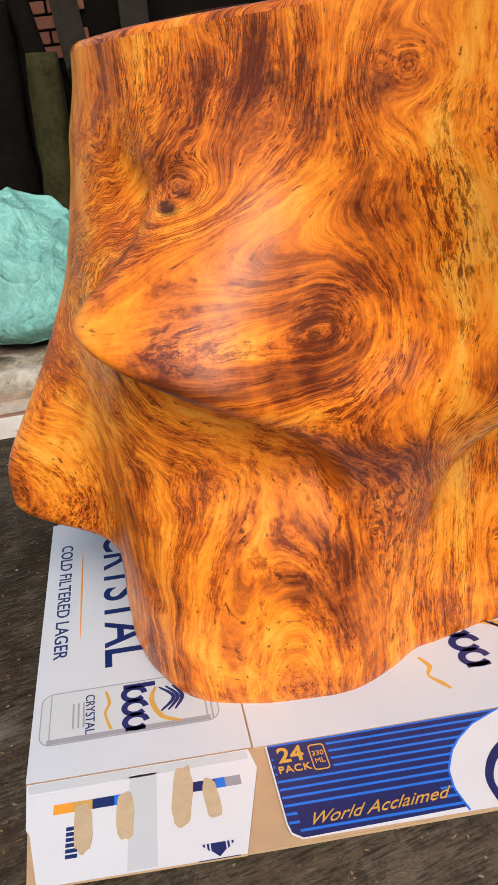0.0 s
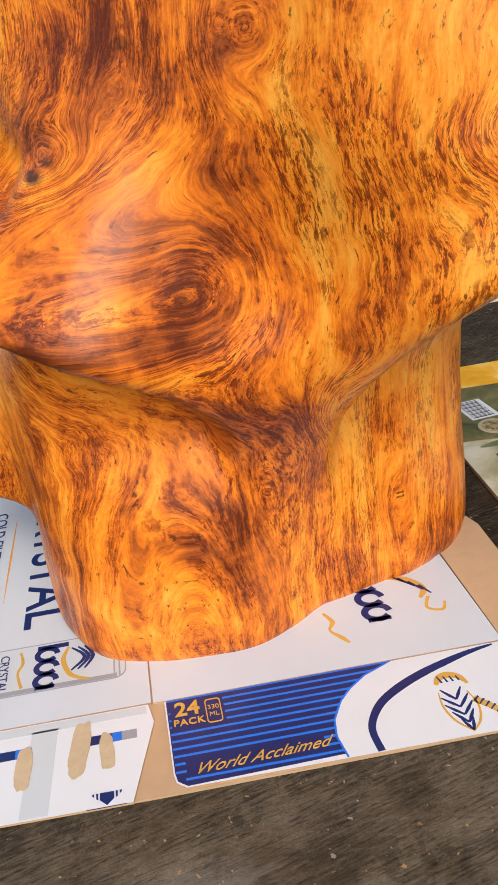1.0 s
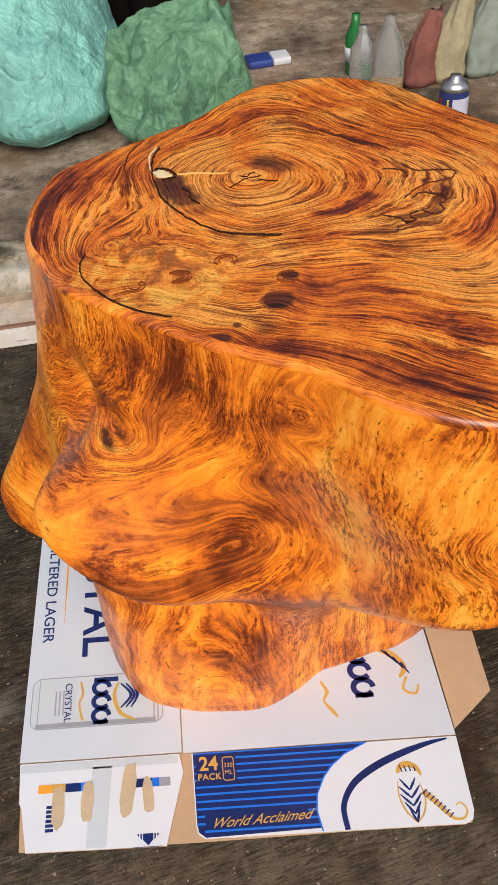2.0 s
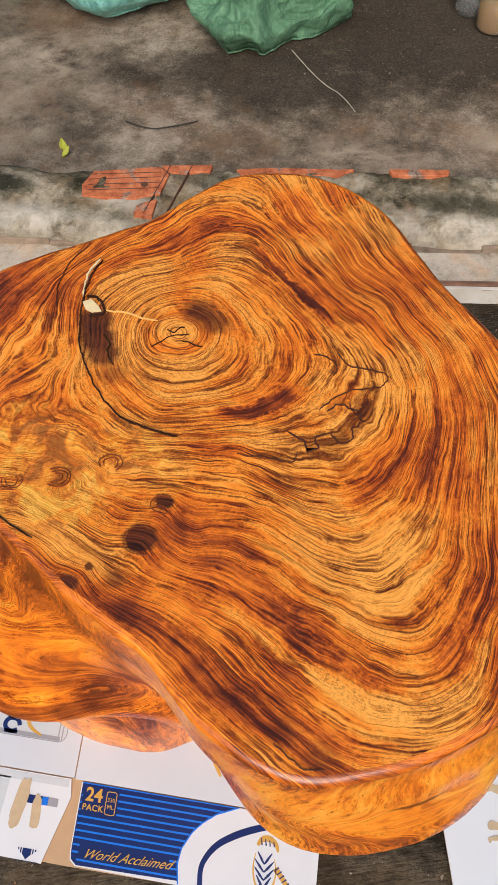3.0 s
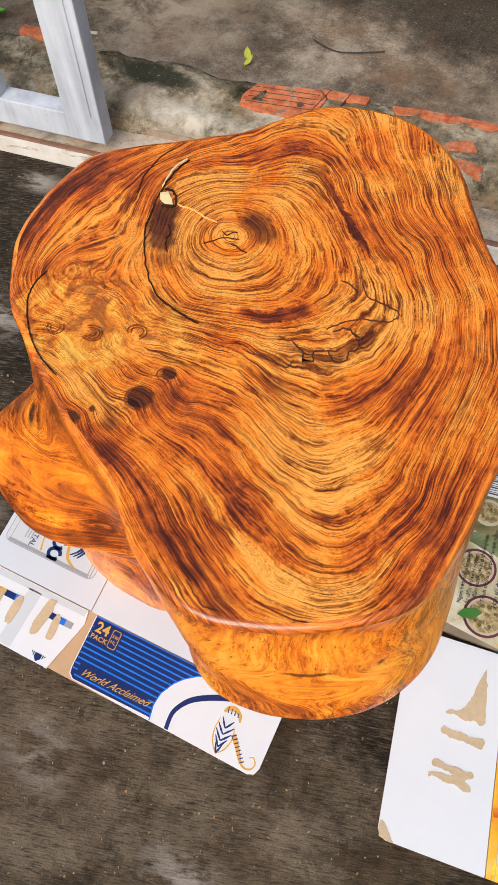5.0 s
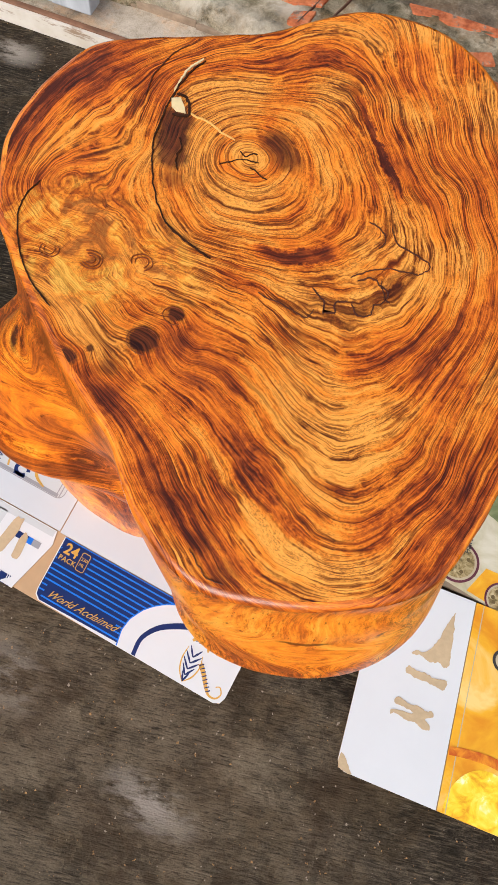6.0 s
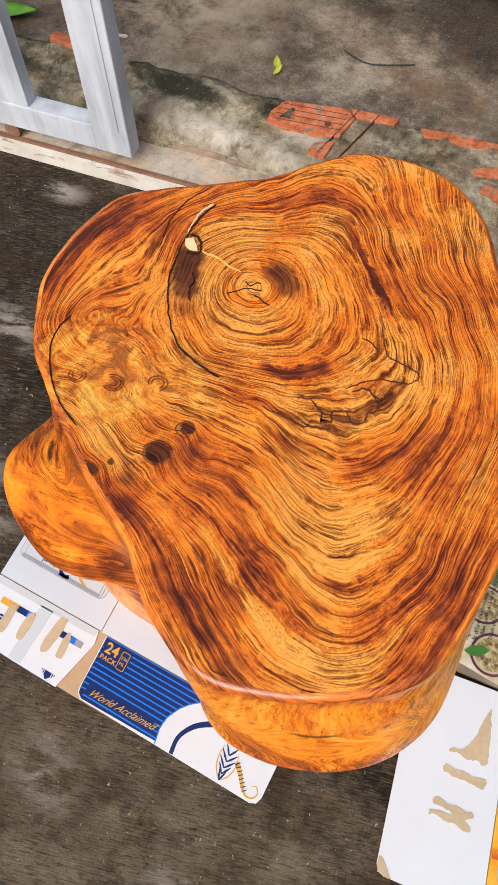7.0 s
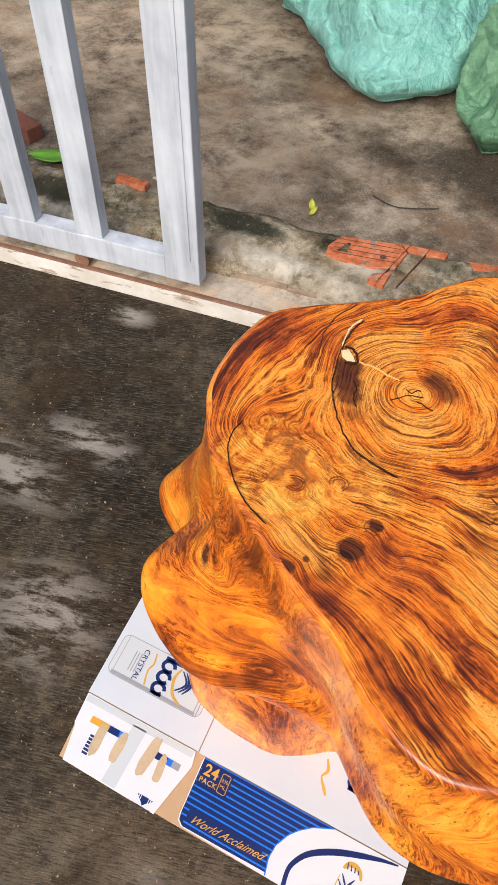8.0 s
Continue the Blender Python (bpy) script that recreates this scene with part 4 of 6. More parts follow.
RING = plain("thin_brown_ring", (0.20, 0.045, 0.010), 0.45, 0.5, 160)
inlay("pith_ring", [(PITH[0] - 0.003 + 0.025 * (1 + 0.06 * math.sin(3 * a)) * math.cos(a), PITH[1] - 0.001 + 0.021 * math.sin(a)) for a in [0.3 + 5.6 * k / 12 for k in range(13)]],
      0.0006, RING, "thin ring round the pith", 14.0, 0.0012, 0.0008)
for x, y, r in ((0.122, 0.294, 0.0125), (0.122, 0.294, 0.009), (0.122, 0.294, 0.005), (0.167, 0.318, 0.011), (0.167, 0.318, 0.007), (0.081, 0.282, 0.010), (0.081, 0.282, 0.006), (0.217, 0.245, 0.0165), (0.227, 0.284, 0.0110)):
    inlay("knot_ring", [(x + r * math.cos(a), y + r * 0.85 * math.sin(a)) for a in [0.5 + x * 30 + 4.6 * k / 9 for k in range(10)]], 0.0005, RING, "", x * 31 + r * 900, 0.0012, 0.001)
for pts in ([(0.168, 0.462), (0.178, 0.474), (0.186, 0.482), (0.203, 0.487)], [(0.198, 0.477), (0.210, 0.474), (0.221, 0.473)],
            [(0.178, 0.489), (0.187, 0.487), (0.191, 0.494), (0.196, 0.496)]):
    inlay("crack", pts, 0.0011, CRACK, "", pts[0][0] * 50, 0.0018)
inlay("spalt_line", [(0.326, 0.384), (0.338, 0.378), (0.346, 0.374), (0.349, 0.366), (0.357, 0.370), (0.354, 0.380), (0.364, 0.390)], 0.0016, SPALT_LINE, "dark wandering spalt line", 8.0, 0.0013, 0.0026)
inlay("spalt_line", [(0.367, 0.390), (0.378, 0.380), (0.389, 0.388), (0.387, 0.398), (0.391, 0.402), (0.393, 0.413), (0.383, 0.422), (0.368, 0.423), (0.361, 0.414)], 0.0013, SPALT_LINE, "", 9.0, 0.0013, 0.0026)
inlay("spalt_line", [(0.353, 0.414), (0.363, 0.429), (0.380, 0.444), (0.404, 0.451), (0.415, 0.462), (0.409, 0.473), (0.388, 0.473), (0.372, 0.478), (0.360, 0.490)], 0.0010, SPALT_LINE, "", 12.0, 0.0013, 0.0024)
inlay("spalt_line", [(0.399, 0.408), (0.389, 0.415), (0.381, 0.427)], 0.0010, SPALT_LINE, "", 13.0, 0.0013, 0.002)
inlay("spalt_line", [(0.360, 0.459), (0.362, 0.473), (0.349, 0.483), (0.337, 0.484)], 0.0010, SPALT_LINE, "", 15.0, 0.0013, 0.002)
inlay("spalt_line", [(0.282, 0.351), (0.316, 0.350), (0.336, 0.351), (0.340, 0.363)], 0.0008, SPALT_LINE, "", 16.0, 0.0013, 0.002)
inlay("crack", [(0.364, 0.097), (0.381, 0.088), (0.392, 0.084), (0.404, 0.086)], 0.0007, SPALT_LINE, "", 10.0, 0.0014, 0.003)

# ---------------------------------------------------------------- the flattened carton under the stump
AX, AY = radians(2.3), radians(6.4)
CARTON = Matrix(((math.cos(AX), -math.sin(AY), 0, 0.045), (math.sin(AX), math.cos(AY), 0, 0.124), (0, 0, 1, 0), (0, 0, 0, 1)))


def carton():
    ob = thing("flattened_carton", "flattened white and blue drinks carton under the stump", "carton")

    def lay(name, bm, material, label=""):
        bm.transform(CARTON)
        return part(name, bm, material, ob, label)

    base = lay("backing", slab([(-0.232, -0.117), (0.0, -0.119), (0.38, -0.116), (0.388, 0.0), (0.39, 0.4), (-0.236, 0.57), (-0.24, 0.0)], 0.0002, 0.0032),
               CARD_TAN, "brown corrugated inner layer")
    left = lay("panel", slab([(-0.242, 0.003), (-0.004, 0.003), (-0.004, 0.55), (-0.242, 0.56)], 0.0034, 0.0062, 1), [CARD_PANEL, CARD_TAN])
    right = lay("panel", slab([(-0.002, 0.0015), (0.392, 0.0015), (0.392, 0.42), (-0.002, 0.42)], 0.0034, 0.0064, 1), [CARD_PANEL, CARD_TAN])
    flap = lay("flap", slab([(-0.241, 0.001), (-0.237, -0.055), (-0.233, -0.062), (-0.222, -0.120), (-0.030, -0.122), (-0.003, -0.025), (-0.008, 0.001)],
                            0.0034, 0.0062, 1), [CARD_WHITE, CARD_TAN])
    edge = [(0.010, -0.0005)] + [(0.011, -0.10), (0.013, -0.110), (0.022, -0.117)] + [(0.370, -0.119), (0.381, -0.114), (0.386, -0.103), (0.392, -0.0005)]
    front = lay("flap", slab(edge, 0.0036, 0.0064, 1), [CARD_WHITE, CARD_TAN])
    lay("side_flap", slab([(0.394, 0.012), (0.463, 0.066), (0.470, 0.23), (0.45, 0.30), (0.396, 0.30)], 0.0004, 0.0045), CARD_TAN, "bare brown side flap")

    def ink(name, bm, material, parent, label=""):
        bm.transform(CARTON)
        return part(name, bm, material, parent, label)

    # blue field with stripes and its curved end
    bound = [(0.000, 0.262), (0.0145, 0.228), (0.030, 0.207), (0.045, 0.193), (0.068, 0.180), (0.090, 0.176), (0.1165, 0.180)]

    def end(d):
        for (a, xa), (b, xb) in zip(bound, bound[1:]):
            if d <= b:
                return xa + (xb - xa) * (d - a) / (b - a)
        return bound[-1][1]

    steps = [0.1165 * k / 24 for k in range(25)]
    field = [(0.0118, -0.0012), (0.0125, -0.098), (0.0145, -0.1085), (0.0235, -0.1155)] + [(end(d), -d - 0.0008) for d in reversed(steps[:-1])]
    ink("blue_field", slab(field, 0.0064, 0.00665), NAVY, front, "navy printed field")
    ink("edge_line", slab([(0.012, -0.0004), (0.012, -0.0022), (0.255, -0.0022), (0.258, -0.0004)], 0.00665, 0.0069), BLUE, front)
    for k in range(11):
        d = 0.0085 + k * 0.0098
        x0 = 0.0730 if k < 4 else 0.0135 + (0.009 if k == 10 else 0.0)
        if k in (1, 2, 3):
            ink("stripe", slab([(0.0132, -d), (0.0152, -d), (0.0152, -d - 0.0028), (0.0132, -d - 0.0028)], 0.00665, 0.0069), BLUE, front)
        if k in (8, 9):
            for a, b in ((0.0135, 0.024), (end(d) - 0.012, end(d))):
                ink("stripe", slab([(a, -d), (b, -d), (b, -d - 0.0028), (a, -d - 0.0028)], 0.00665, 0.0069), BLUE, front)
            continue
        ink("stripe", slab([(x0, -d), (end(d), -d), (end(d + 0.0028), -d - 0.0028), (x0, -d - 0.0028)], 0.00665, 0.0069), BLUE, front)
    ink("light_edge", ribbon([(end(d) + 0.0008, -d - 0.0004) for d in steps], [0.002] * 25, 0.0066, 0.00685), BLUE, front)
    swoop = [(0.378, -0.003), (0.350, -0.008), (0.318, -0.017), (0.286, -0.028), (0.258, -0.041), (0.235, -0.056), (0.220, -0.074), (0.213, -0.092), (0.214, -0.117)]
    ink("swoosh", ribbon(swoop, [0.002, 0.006, 0.009, 0.010, 0.010, 0.009, 0.008, 0.0075, 0.0075], 0.0064, 0.0067), NAVY, front)
    lettering("pack_count", "24", 0.0275, CARTON @ pose(0.0335, -0.0175, 0.0073), GOLD, front, 0.0003, bold=0.022)
    lettering("pack_word", "PACK", 0.0125, CARTON @ pose(0.0340, -0.0355, 0.0073), GOLD, front, 0.0003, spacing=1.1, bold=0.016)
    frame_line = rounded(0.0530, 0.0700, -0.042, -0.008, 0.004)
    inner = rounded(0.0542, 0.0688, -0.0408, -0.0092, 0.003)
    for n in range(0, len(frame_line)):
        k = (n + 1) % len(frame_line)
        ink("can_mark", slab([frame_line[n], frame_line[k], inner[k], inner[n]], 0.00665, 0.0072), GOLD, front)
    lettering("volume", "330", 0.0085, CARTON @ pose(0.0615, -0.0205, 0.0073), GOLD, front, 0.0003)
    lettering("volume_unit", "ML", 0.0085, CARTON @ pose(0.0615, -0.0305, 0.0073), GOLD, front, 0.0003)
    lettering("slogan", "World Acclaimed", 0.0185, CARTON @ pose(0.098, -0.0965, 0.0073, 0, 0, 2.0), GOLD, front, 0.0003, shear=0.75, stretch=1.03)
    # emblem of plain curved shapes
    for k in range(5):
        y = -0.062 - 0.0105 * k
        w = (0.011, 0.0145, 0.0145, 0.011, 0.006)[k]
        for side in (-1, 1):
            ink("emblem_stroke", ribbon([(0.308 + side * w, y + 0.007), (0.308 + side * w * 0.45, y - 0.002), (0.308, y - 0.009)], [0.0012, 0.0036, 0.002], 0.0064, 0.0067), NAVY, front)
    ink("emblem_edge", ribbon([(0.294, -0.058), (0.2915, -0.078), (0.296, -0.098), (0.308, -0.114)], [0.001, 0.0022, 0.0026, 0.001], 0.0064, 0.0067), GOLD, front)
    ink("emblem_edge", ribbon([(0.323, -0.062), (0.326, -0.082), (0.320, -0.101), (0.308, -0.114)], [0.001, 0.0022, 0.0026, 0.001], 0.0064, 0.0067), GOLD, front)
    ink("emblem_cap", ribbon([(0.296, -0.047), (0.303, -0.038), (0.314, -0.036), (0.324, -0.042), (0.328, -0.052)], [0.004, 0.008, 0.009, 0.007, 0.003], 0.0064, 0.0067), GOLD, front)
    for k in range(4):
        ink("emblem_bar", ribbon([(0.301 + 0.0065 * k, -0.036 - 0.001 * k), (0.303 + 0.0062 * k, -0.046)], [0.0014, 0.0022], 0.0067, 0.0070), NAVY, front)
    tail = [(0.325, -0.074), (0.338, -0.088), (0.349, -0.103), (0.359, -0.112), (0.371, -0.111), (0.377, -0.101), (0.371, -0.092), (0.364, -0.095)]
    ink("emblem_tail", ribbon(tail, [0.009, 0.0075, 0.006, 0.0036, 0.0028, 0.0024, 0.0022, 0.0012], 0.0064, 0.0067), GOLD, front)
    for k in range(8):
        x, y = 0.327 + 0.0039 * k, -0.075 - 0.0046 * k
        ink("emblem_bar", ribbon([(x - 0.0034, y - 0.0028), (x + 0.0036, y + 0.003)], [0.0012, 0.0020], 0.0067, 0.0070), NAVY, front)

    # left panel: words, line and the drawn can
    down = pose(0, 0, 0, 0, 0, -90)
    lettering("product_line", "COLD FILTERED LAGER", 0.0255, CARTON @ pose(-0.216, 0.342, 0.0066) @ down, NAVY, left, 0.0002, stretch=1.07, bold=0.006)
    lettering("word", "CRYSTAL", 0.082, CARTON @ pose(-0.132, 0.335, 0.0066) @ down, NAVY, left, 0.0002, stretch=0.98, bold=0.010)
    ink("line", ribbon([(-0.190, 0.455), (-0.190, 0.345), (-0.190, 0.235)], [0.0005, 0.003, 0.0005], 0.0062, 0.0066), ORANGE, left)
    ink("can_body", slab(rounded(-0.232, -0.030, 0.052, 0.134, 0.014), 0.0062, 0.00645), CARD_GREY, left, "grey drawing of a can")
    outer, inner = rounded(-0.233, -0.029, 0.051, 0.135, 0.015), rounded(-0.2316, -0.0305, 0.0525, 0.1335, 0.0135)
    for n in range(len(outer)):
        k = (n + 1) % len(outer)
        ink("can_line", slab([outer[n], outer[k], inner[k], inner[n]], 0.0063, 0.0067), GREY_INK, left)
    for x, w in ((-0.222, 0.0012), (-0.044, 0.002), (-0.038, 0.002)):
        ink("can_line", slab([(x, 0.054), (x + w, 0.054), (x + w, 0.132), (x, 0.132)], 0.0065, 0.0068), GREY_INK, left)
    ink("can_shade", slab([(-0.224, 0.053), (-0.04, 0.053), (-0.04, 0.060), (-0.224, 0.060)], 0.0065, 0.0067), GREY_INK, left)
    lettering("can_word", "CRYSTAL", 0.0155, CARTON @ pose(-0.176, 0.092, 0.0069) @ down, NAVY, left, 0.0002)
    for k, x in enumerate((-0.196, -0.190, -0.184)):
        ink("small_print", slab([(x, 0.072), (x + 0.0022, 0.072), (x + 0.0022, 0.112), (x, 0.112)], 0.0065, 0.0067), GREY_INK, left)
    ink("script_print", ribbon([(-0.157, 0.125), (-0.153, 0.105), (-0.158, 0.088), (-0.152, 0.062)], [0.003, 0.004, 0.003, 0.004], 0.0065, 0.0067), GOLD, left)

    def brand_shape(x, y, s, parent):
        """A navy word mark as plain bars and rings."""
        ink("mark", slab([(x, y + 0.034 * s), (x + 0.040 * s, y + 0.034 * s), (x + 0.040 * s, y + 0.026 * s), (x, y + 0.026 * s)], 0.0066, 0.0069), NAVY, parent)
        for k in range(3):
            yy = y + (0.016 - 0.024 * k) * s
            ring = [(x + 0.013 * s + 0.013 * s * math.cos(b * 0.62), yy + 0.011 * s * math.sin(b * 0.62)) for b in range(0, 10)]
            ink("mark", ribbon(ring, [0.0075 * s] * 10, 0.0066, 0.0069), NAVY, parent)
        ink("mark", slab([(x, y - 0.040 * s), (x + 0.024 * s, y - 0.040 * s), (x + 0.024 * s, y - 0.046 * s), (x, y - 0.046 * s)], 0.0066, 0.0069), NAVY, parent)

    brand_shape(-0.136, 0.098, 0.95, left)
    for k in range(3):
        ink("crest", ribbon([(-0.094 + 0.008 * k, 0.118), (-0.078 + 0.005 * k, 0.098), (-0.094 + 0.008 * k, 0.078)], [0.002, 0.005, 0.002], 0.0066, 0.0069), NAVY, left)
    ink("crest", ribbon([(-0.098, 0.120), (-0.104, 0.098), (-0.094, 0.070), (-0.072, 0.058)], [0.003, 0.006, 0.006, 0.003], 0.0066, 0.0069), GOLD, left)

    # right panel: the end of a word mark and a gold script
    brand_shape(0.262, 0.120, 1.15, right)
    ink("script_print", ribbon([(0.214, 0.098), (0.221, 0.080), (0.214, 0.066), (0.224, 0.050), (0.230, 0.040)], [0.003, 0.006, 0.003, 0.006, 0.003], 0.0064, 0.0067), GOLD, right)
    ink("crest", ribbon([(0.300, 0.150), (0.330, 0.135), (0.345, 0.112), (0.335, 0.096)], [0.004, 0.012, 0.009, 0.004], 0.0064, 0.0067), GOLD, right)
    ink("crest", ribbon([(0.345, 0.096), (0.336, 0.076), (0.352, 0.068), (0.360, 0.082)], [0.004, 0.004, 0.004, 0.003], 0.0064, 0.0067), GOLD, right)
    for k in range(4):
        ink("crest", ribbon([(0.312 + 0.010 * k, 0.150 - 0.010 * k), (0.330 + 0.007 * k, 0.128 - 0.009 * k)], [0.004, 0.002], 0.0066, 0.0069), NAVY, right)

    # left flap: grey bands, colour blocks, torn glue spots, shield
    ink("band", slab([(-0.134, -0.010), (-0.106, -0.010), (-0.112, -0.119), (-0.140, -0.119)], 0.0062, 0.0064), CARD_GREY, flap)
    ink("band", slab([(-0.239, -0.0005), (-0.010, -0.0005), (-0.010, -0.012), (-0.238, -0.013)], 0.0062, 0.0064), CARD_GREY, flap)
    for x0, x1, m in ((-0.211, -0.192, ORANGE), (-0.192, -0.172, GOLD), (-0.172, -0.133, NAVY), (-0.150, -0.133, BLUE), (-0.088, -0.046, NAVY), (-0.048, -0.038, BLUE), (-0.038, -0.022, GREY_INK)):
        ink("colour_block", slab([(x0, -0.031), (x1, -0.031), (x1, -0.043), (x0, -0.043)], 0.0064, 0.0067 if m is not BLUE else 0.0069), m, flap)
    for x, y0, y1, w, lean in ((-0.181, -0.092, -0.034, 0.018, 0.0), (-0.141, -0.086, -0.030, 0.018, 0.002), (-0.086, -0.080, -0.008, 0.021, 0.008), (-0.053, -0.078, -0.030, 0.015, -0.002)):
        rim = []
        for k in range(28):
            b = 2 * math.pi * k / 28
            wob = 1 + 0.16 * fbm(math.cos(b) * 2 + x * 40, math.sin(b) * 2, 6.0)
            yy = (y0 + y1) / 2 + (y1 - y0) / 2 * math.copysign(abs(math.sin(b)) ** 0.7, math.sin(b)) * wob
            rim.append((x + w / 2 * math.copysign(abs(math.cos(b)) ** 0.7, math.cos(b)) * wob + lean * (yy - y0) / (y1 - y0), yy))
        ink("torn_spot", slab(rim, 0.0064, 0.0073), GLUE, flap, "torn brown glue spot")
    ink("shield", slab([(-0.062, -0.105), (-0.048, -0.105), (-0.048, -0.113), (-0.055, -0.120), (-0.062, -0.113)], 0.0064, 0.0067), NAVY, flap)
    for k in (-1, 1):
        ink("shield", slab([(-0.055 + k * 0.0105, -0.105), (-0.055 + k * 0.0085, -0.105), (-0.055 + k * 0.0085, -0.113), (-0.055 + k * 0.0105, -0.111)], 0.0064, 0.0067), NAVY, flap)
        ink("shield", slab([(-0.055 + k * 0.0145, -0.105), (-0.055 + k * 0.0125, -0.105), (-0.055 + k * 0.0125, -0.109), (-0.055 + k * 0.0145, -0.107)], 0.0064, 0.0067), NAVY, flap)
    ink("shield", slab([(-0.075, -0.1215), (-0.036, -0.1215), (-0.036, -0.1222), (-0.075, -0.1222)], 0.0062, 0.0065), NAVY, flap)
    for k in range(6):
        ink("number_bar", slab([(-0.1975, -0.060 - 0.0062 * k), (-0.186, -0.060 - 0.0062 * k), (-0.186, -0.0642 - 0.0062 * k), (-0.1975, -0.0642 - 0.0062 * k)], 0.0062, 0.0065), NAVY, flap)
    return ob


carton()


# ---------------------------------------------------------------- the other cartons
RED_ORANGE = printed("red_orange_print", 40, (0.4, (0.55, 0.10, 0.01)), (0.6, (0.80, 0.30, 0.02)))


def torn(outline, seed, jag=0.0022):
    """The ragged outline of torn paper."""
    loop = smooth_path(list(outline) + [outline[0]], 6)[:-1]
    return [(x + jag * fbm(x * 160, y * 160, seed), y + jag * fbm(x * 160, y * 160, seed + 5)) for x, y in loop]


def glue_carton():
    ob = thing("white_carton", "flattened white carton with torn glue marks and yellow fruit side", "carton")
    ax, ay = radians(9.4), radians(14.0)
    m = Matrix(((math.cos(ax), -math.sin(ay), 0, 0.652), (math.sin(ax), math.cos(ay), 0, 0.038), (0, 0, 1, 0), (0, 0, 0, 1)))

    def lay(name, bm, material, label="", parent=ob):
        bm.transform(m)
        return part(name, bm, material, parent, label)

    lay("backing", slab([(0.004, 0.003), (0.5, 0.003), (0.5, 0.343), (0.002, 0.343)], 0.0004, 0.0082), CARD_TAN)
    white = lay("panel", slab([(0.0, 0.014), (0.004, 0.005), (0.014, 0.0), (0.1695, 0.0), (0.1695, 0.345), (0.004, 0.345), (0.0, 0.341)], 0.0084, 0.0118, 1), [CARD_WHITE, CARD_TAN])
    yellow = lay("fruit_panel", slab([(0.171, 0.0), (0.5, 0.0), (0.5, 0.345), (0.171, 0.345)], 0.0084, 0.0116, 1), [YELLOW, CARD_TAN], "yellow printed fruit panel")
    lay("torn_corner", slab(torn([(0.0005, 0.014), (0.003, 0.026), (0.012, 0.020), (0.021, 0.007), (0.026, 0.0005), (0.013, 0.0005), (0.004, 0.0055)], 1.0, 0.001), 0.0119, 0.0125), GLUE, "bare brown worn corner", white)
    lay("torn_spot", slab(torn([(0.138, 0.314), (0.1425, 0.27), (0.145, 0.226), (0.138, 0.217), (0.128, 0.222), (0.112, 0.217), (0.095, 0.222), (0.081, 0.219), (0.084, 0.226),
                                (0.100, 0.230), (0.112, 0.243), (0.120, 0.262), (0.129, 0.290)], 2.0), 0.0119, 0.0126), GLUE, "grey brown torn triangle", white)
    lay("torn_spot", slab(torn([(0.075, 0.193), (0.080, 0.199), (0.095, 0.196), (0.110, 0.197), (0.125, 0.194), (0.145, 0.197), (0.144, 0.181), (0.130, 0.182), (0.110, 0.183),
                                (0.090, 0.184), (0.077, 0.187)], 3.0), 0.0119, 0.0126), GLUE, "torn brown glue mark", white)
    lay("torn_spot", slab(torn([(0.068, 0.139), (0.075, 0.144), (0.090, 0.139), (0.108, 0.141), (0.122, 0.138), (0.133, 0.141), (0.136, 0.134), (0.124, 0.126), (0.133, 0.119),
                                (0.134, 0.112), (0.124, 0.109), (0.108, 0.114), (0.092, 0.113), (0.074, 0.117), (0.067, 0.114), (0.066, 0.121), (0.085, 0.124), (0.104, 0.127),
                                (0.088, 0.131), (0.070, 0.132)], 4.0, 0.0016), 0.0119, 0.0126), GLUE, "torn brown glue mark", white)
    # Cream strip draws the highlight that runs along the fold.
    lay("fold_line", slab([(0.184, 0.0005), (0.1855, 0.0005), (0.1855, 0.3445), (0.184, 0.3445)], 0.0117, 0.0121), CREAM, "pale crease with painted highlight", yellow)
    lay("seal", lathe([(0.020, 0.0117), (0.020, 0.0121)], 28, at=(0.235, 0.265)), DARK_INK, "round dark seal", yellow)
    lay("seal_face", lathe([(0.015, 0.0122), (0.015, 0.0125)], 28, at=(0.235, 0.265)), CREAM, "", yellow)
    for cx, r in ((0.245, 0.066), (0.39, 0.055)):
        half = [(cx + r * math.cos(b), 0.001 + r * 1.30 * math.sin(b)) for b in [math.pi * k / 24 for k in range(25)]]
        lay("fruit_shape", slab(half, 0.0117, 0.0120), LEMON, "bright yellow fruit half", yellow)
    lay("fruit_edge", ribbon([(0.172, 0.094), (0.205, 0.100), (0.25, 0.102), (0.29, 0.088), (0.318, 0.050)], [0.013, 0.015, 0.016, 0.013, 0.006], 0.0122, 0.0125), RED_ORANGE, "", yellow)
    return ob


glue_carton()


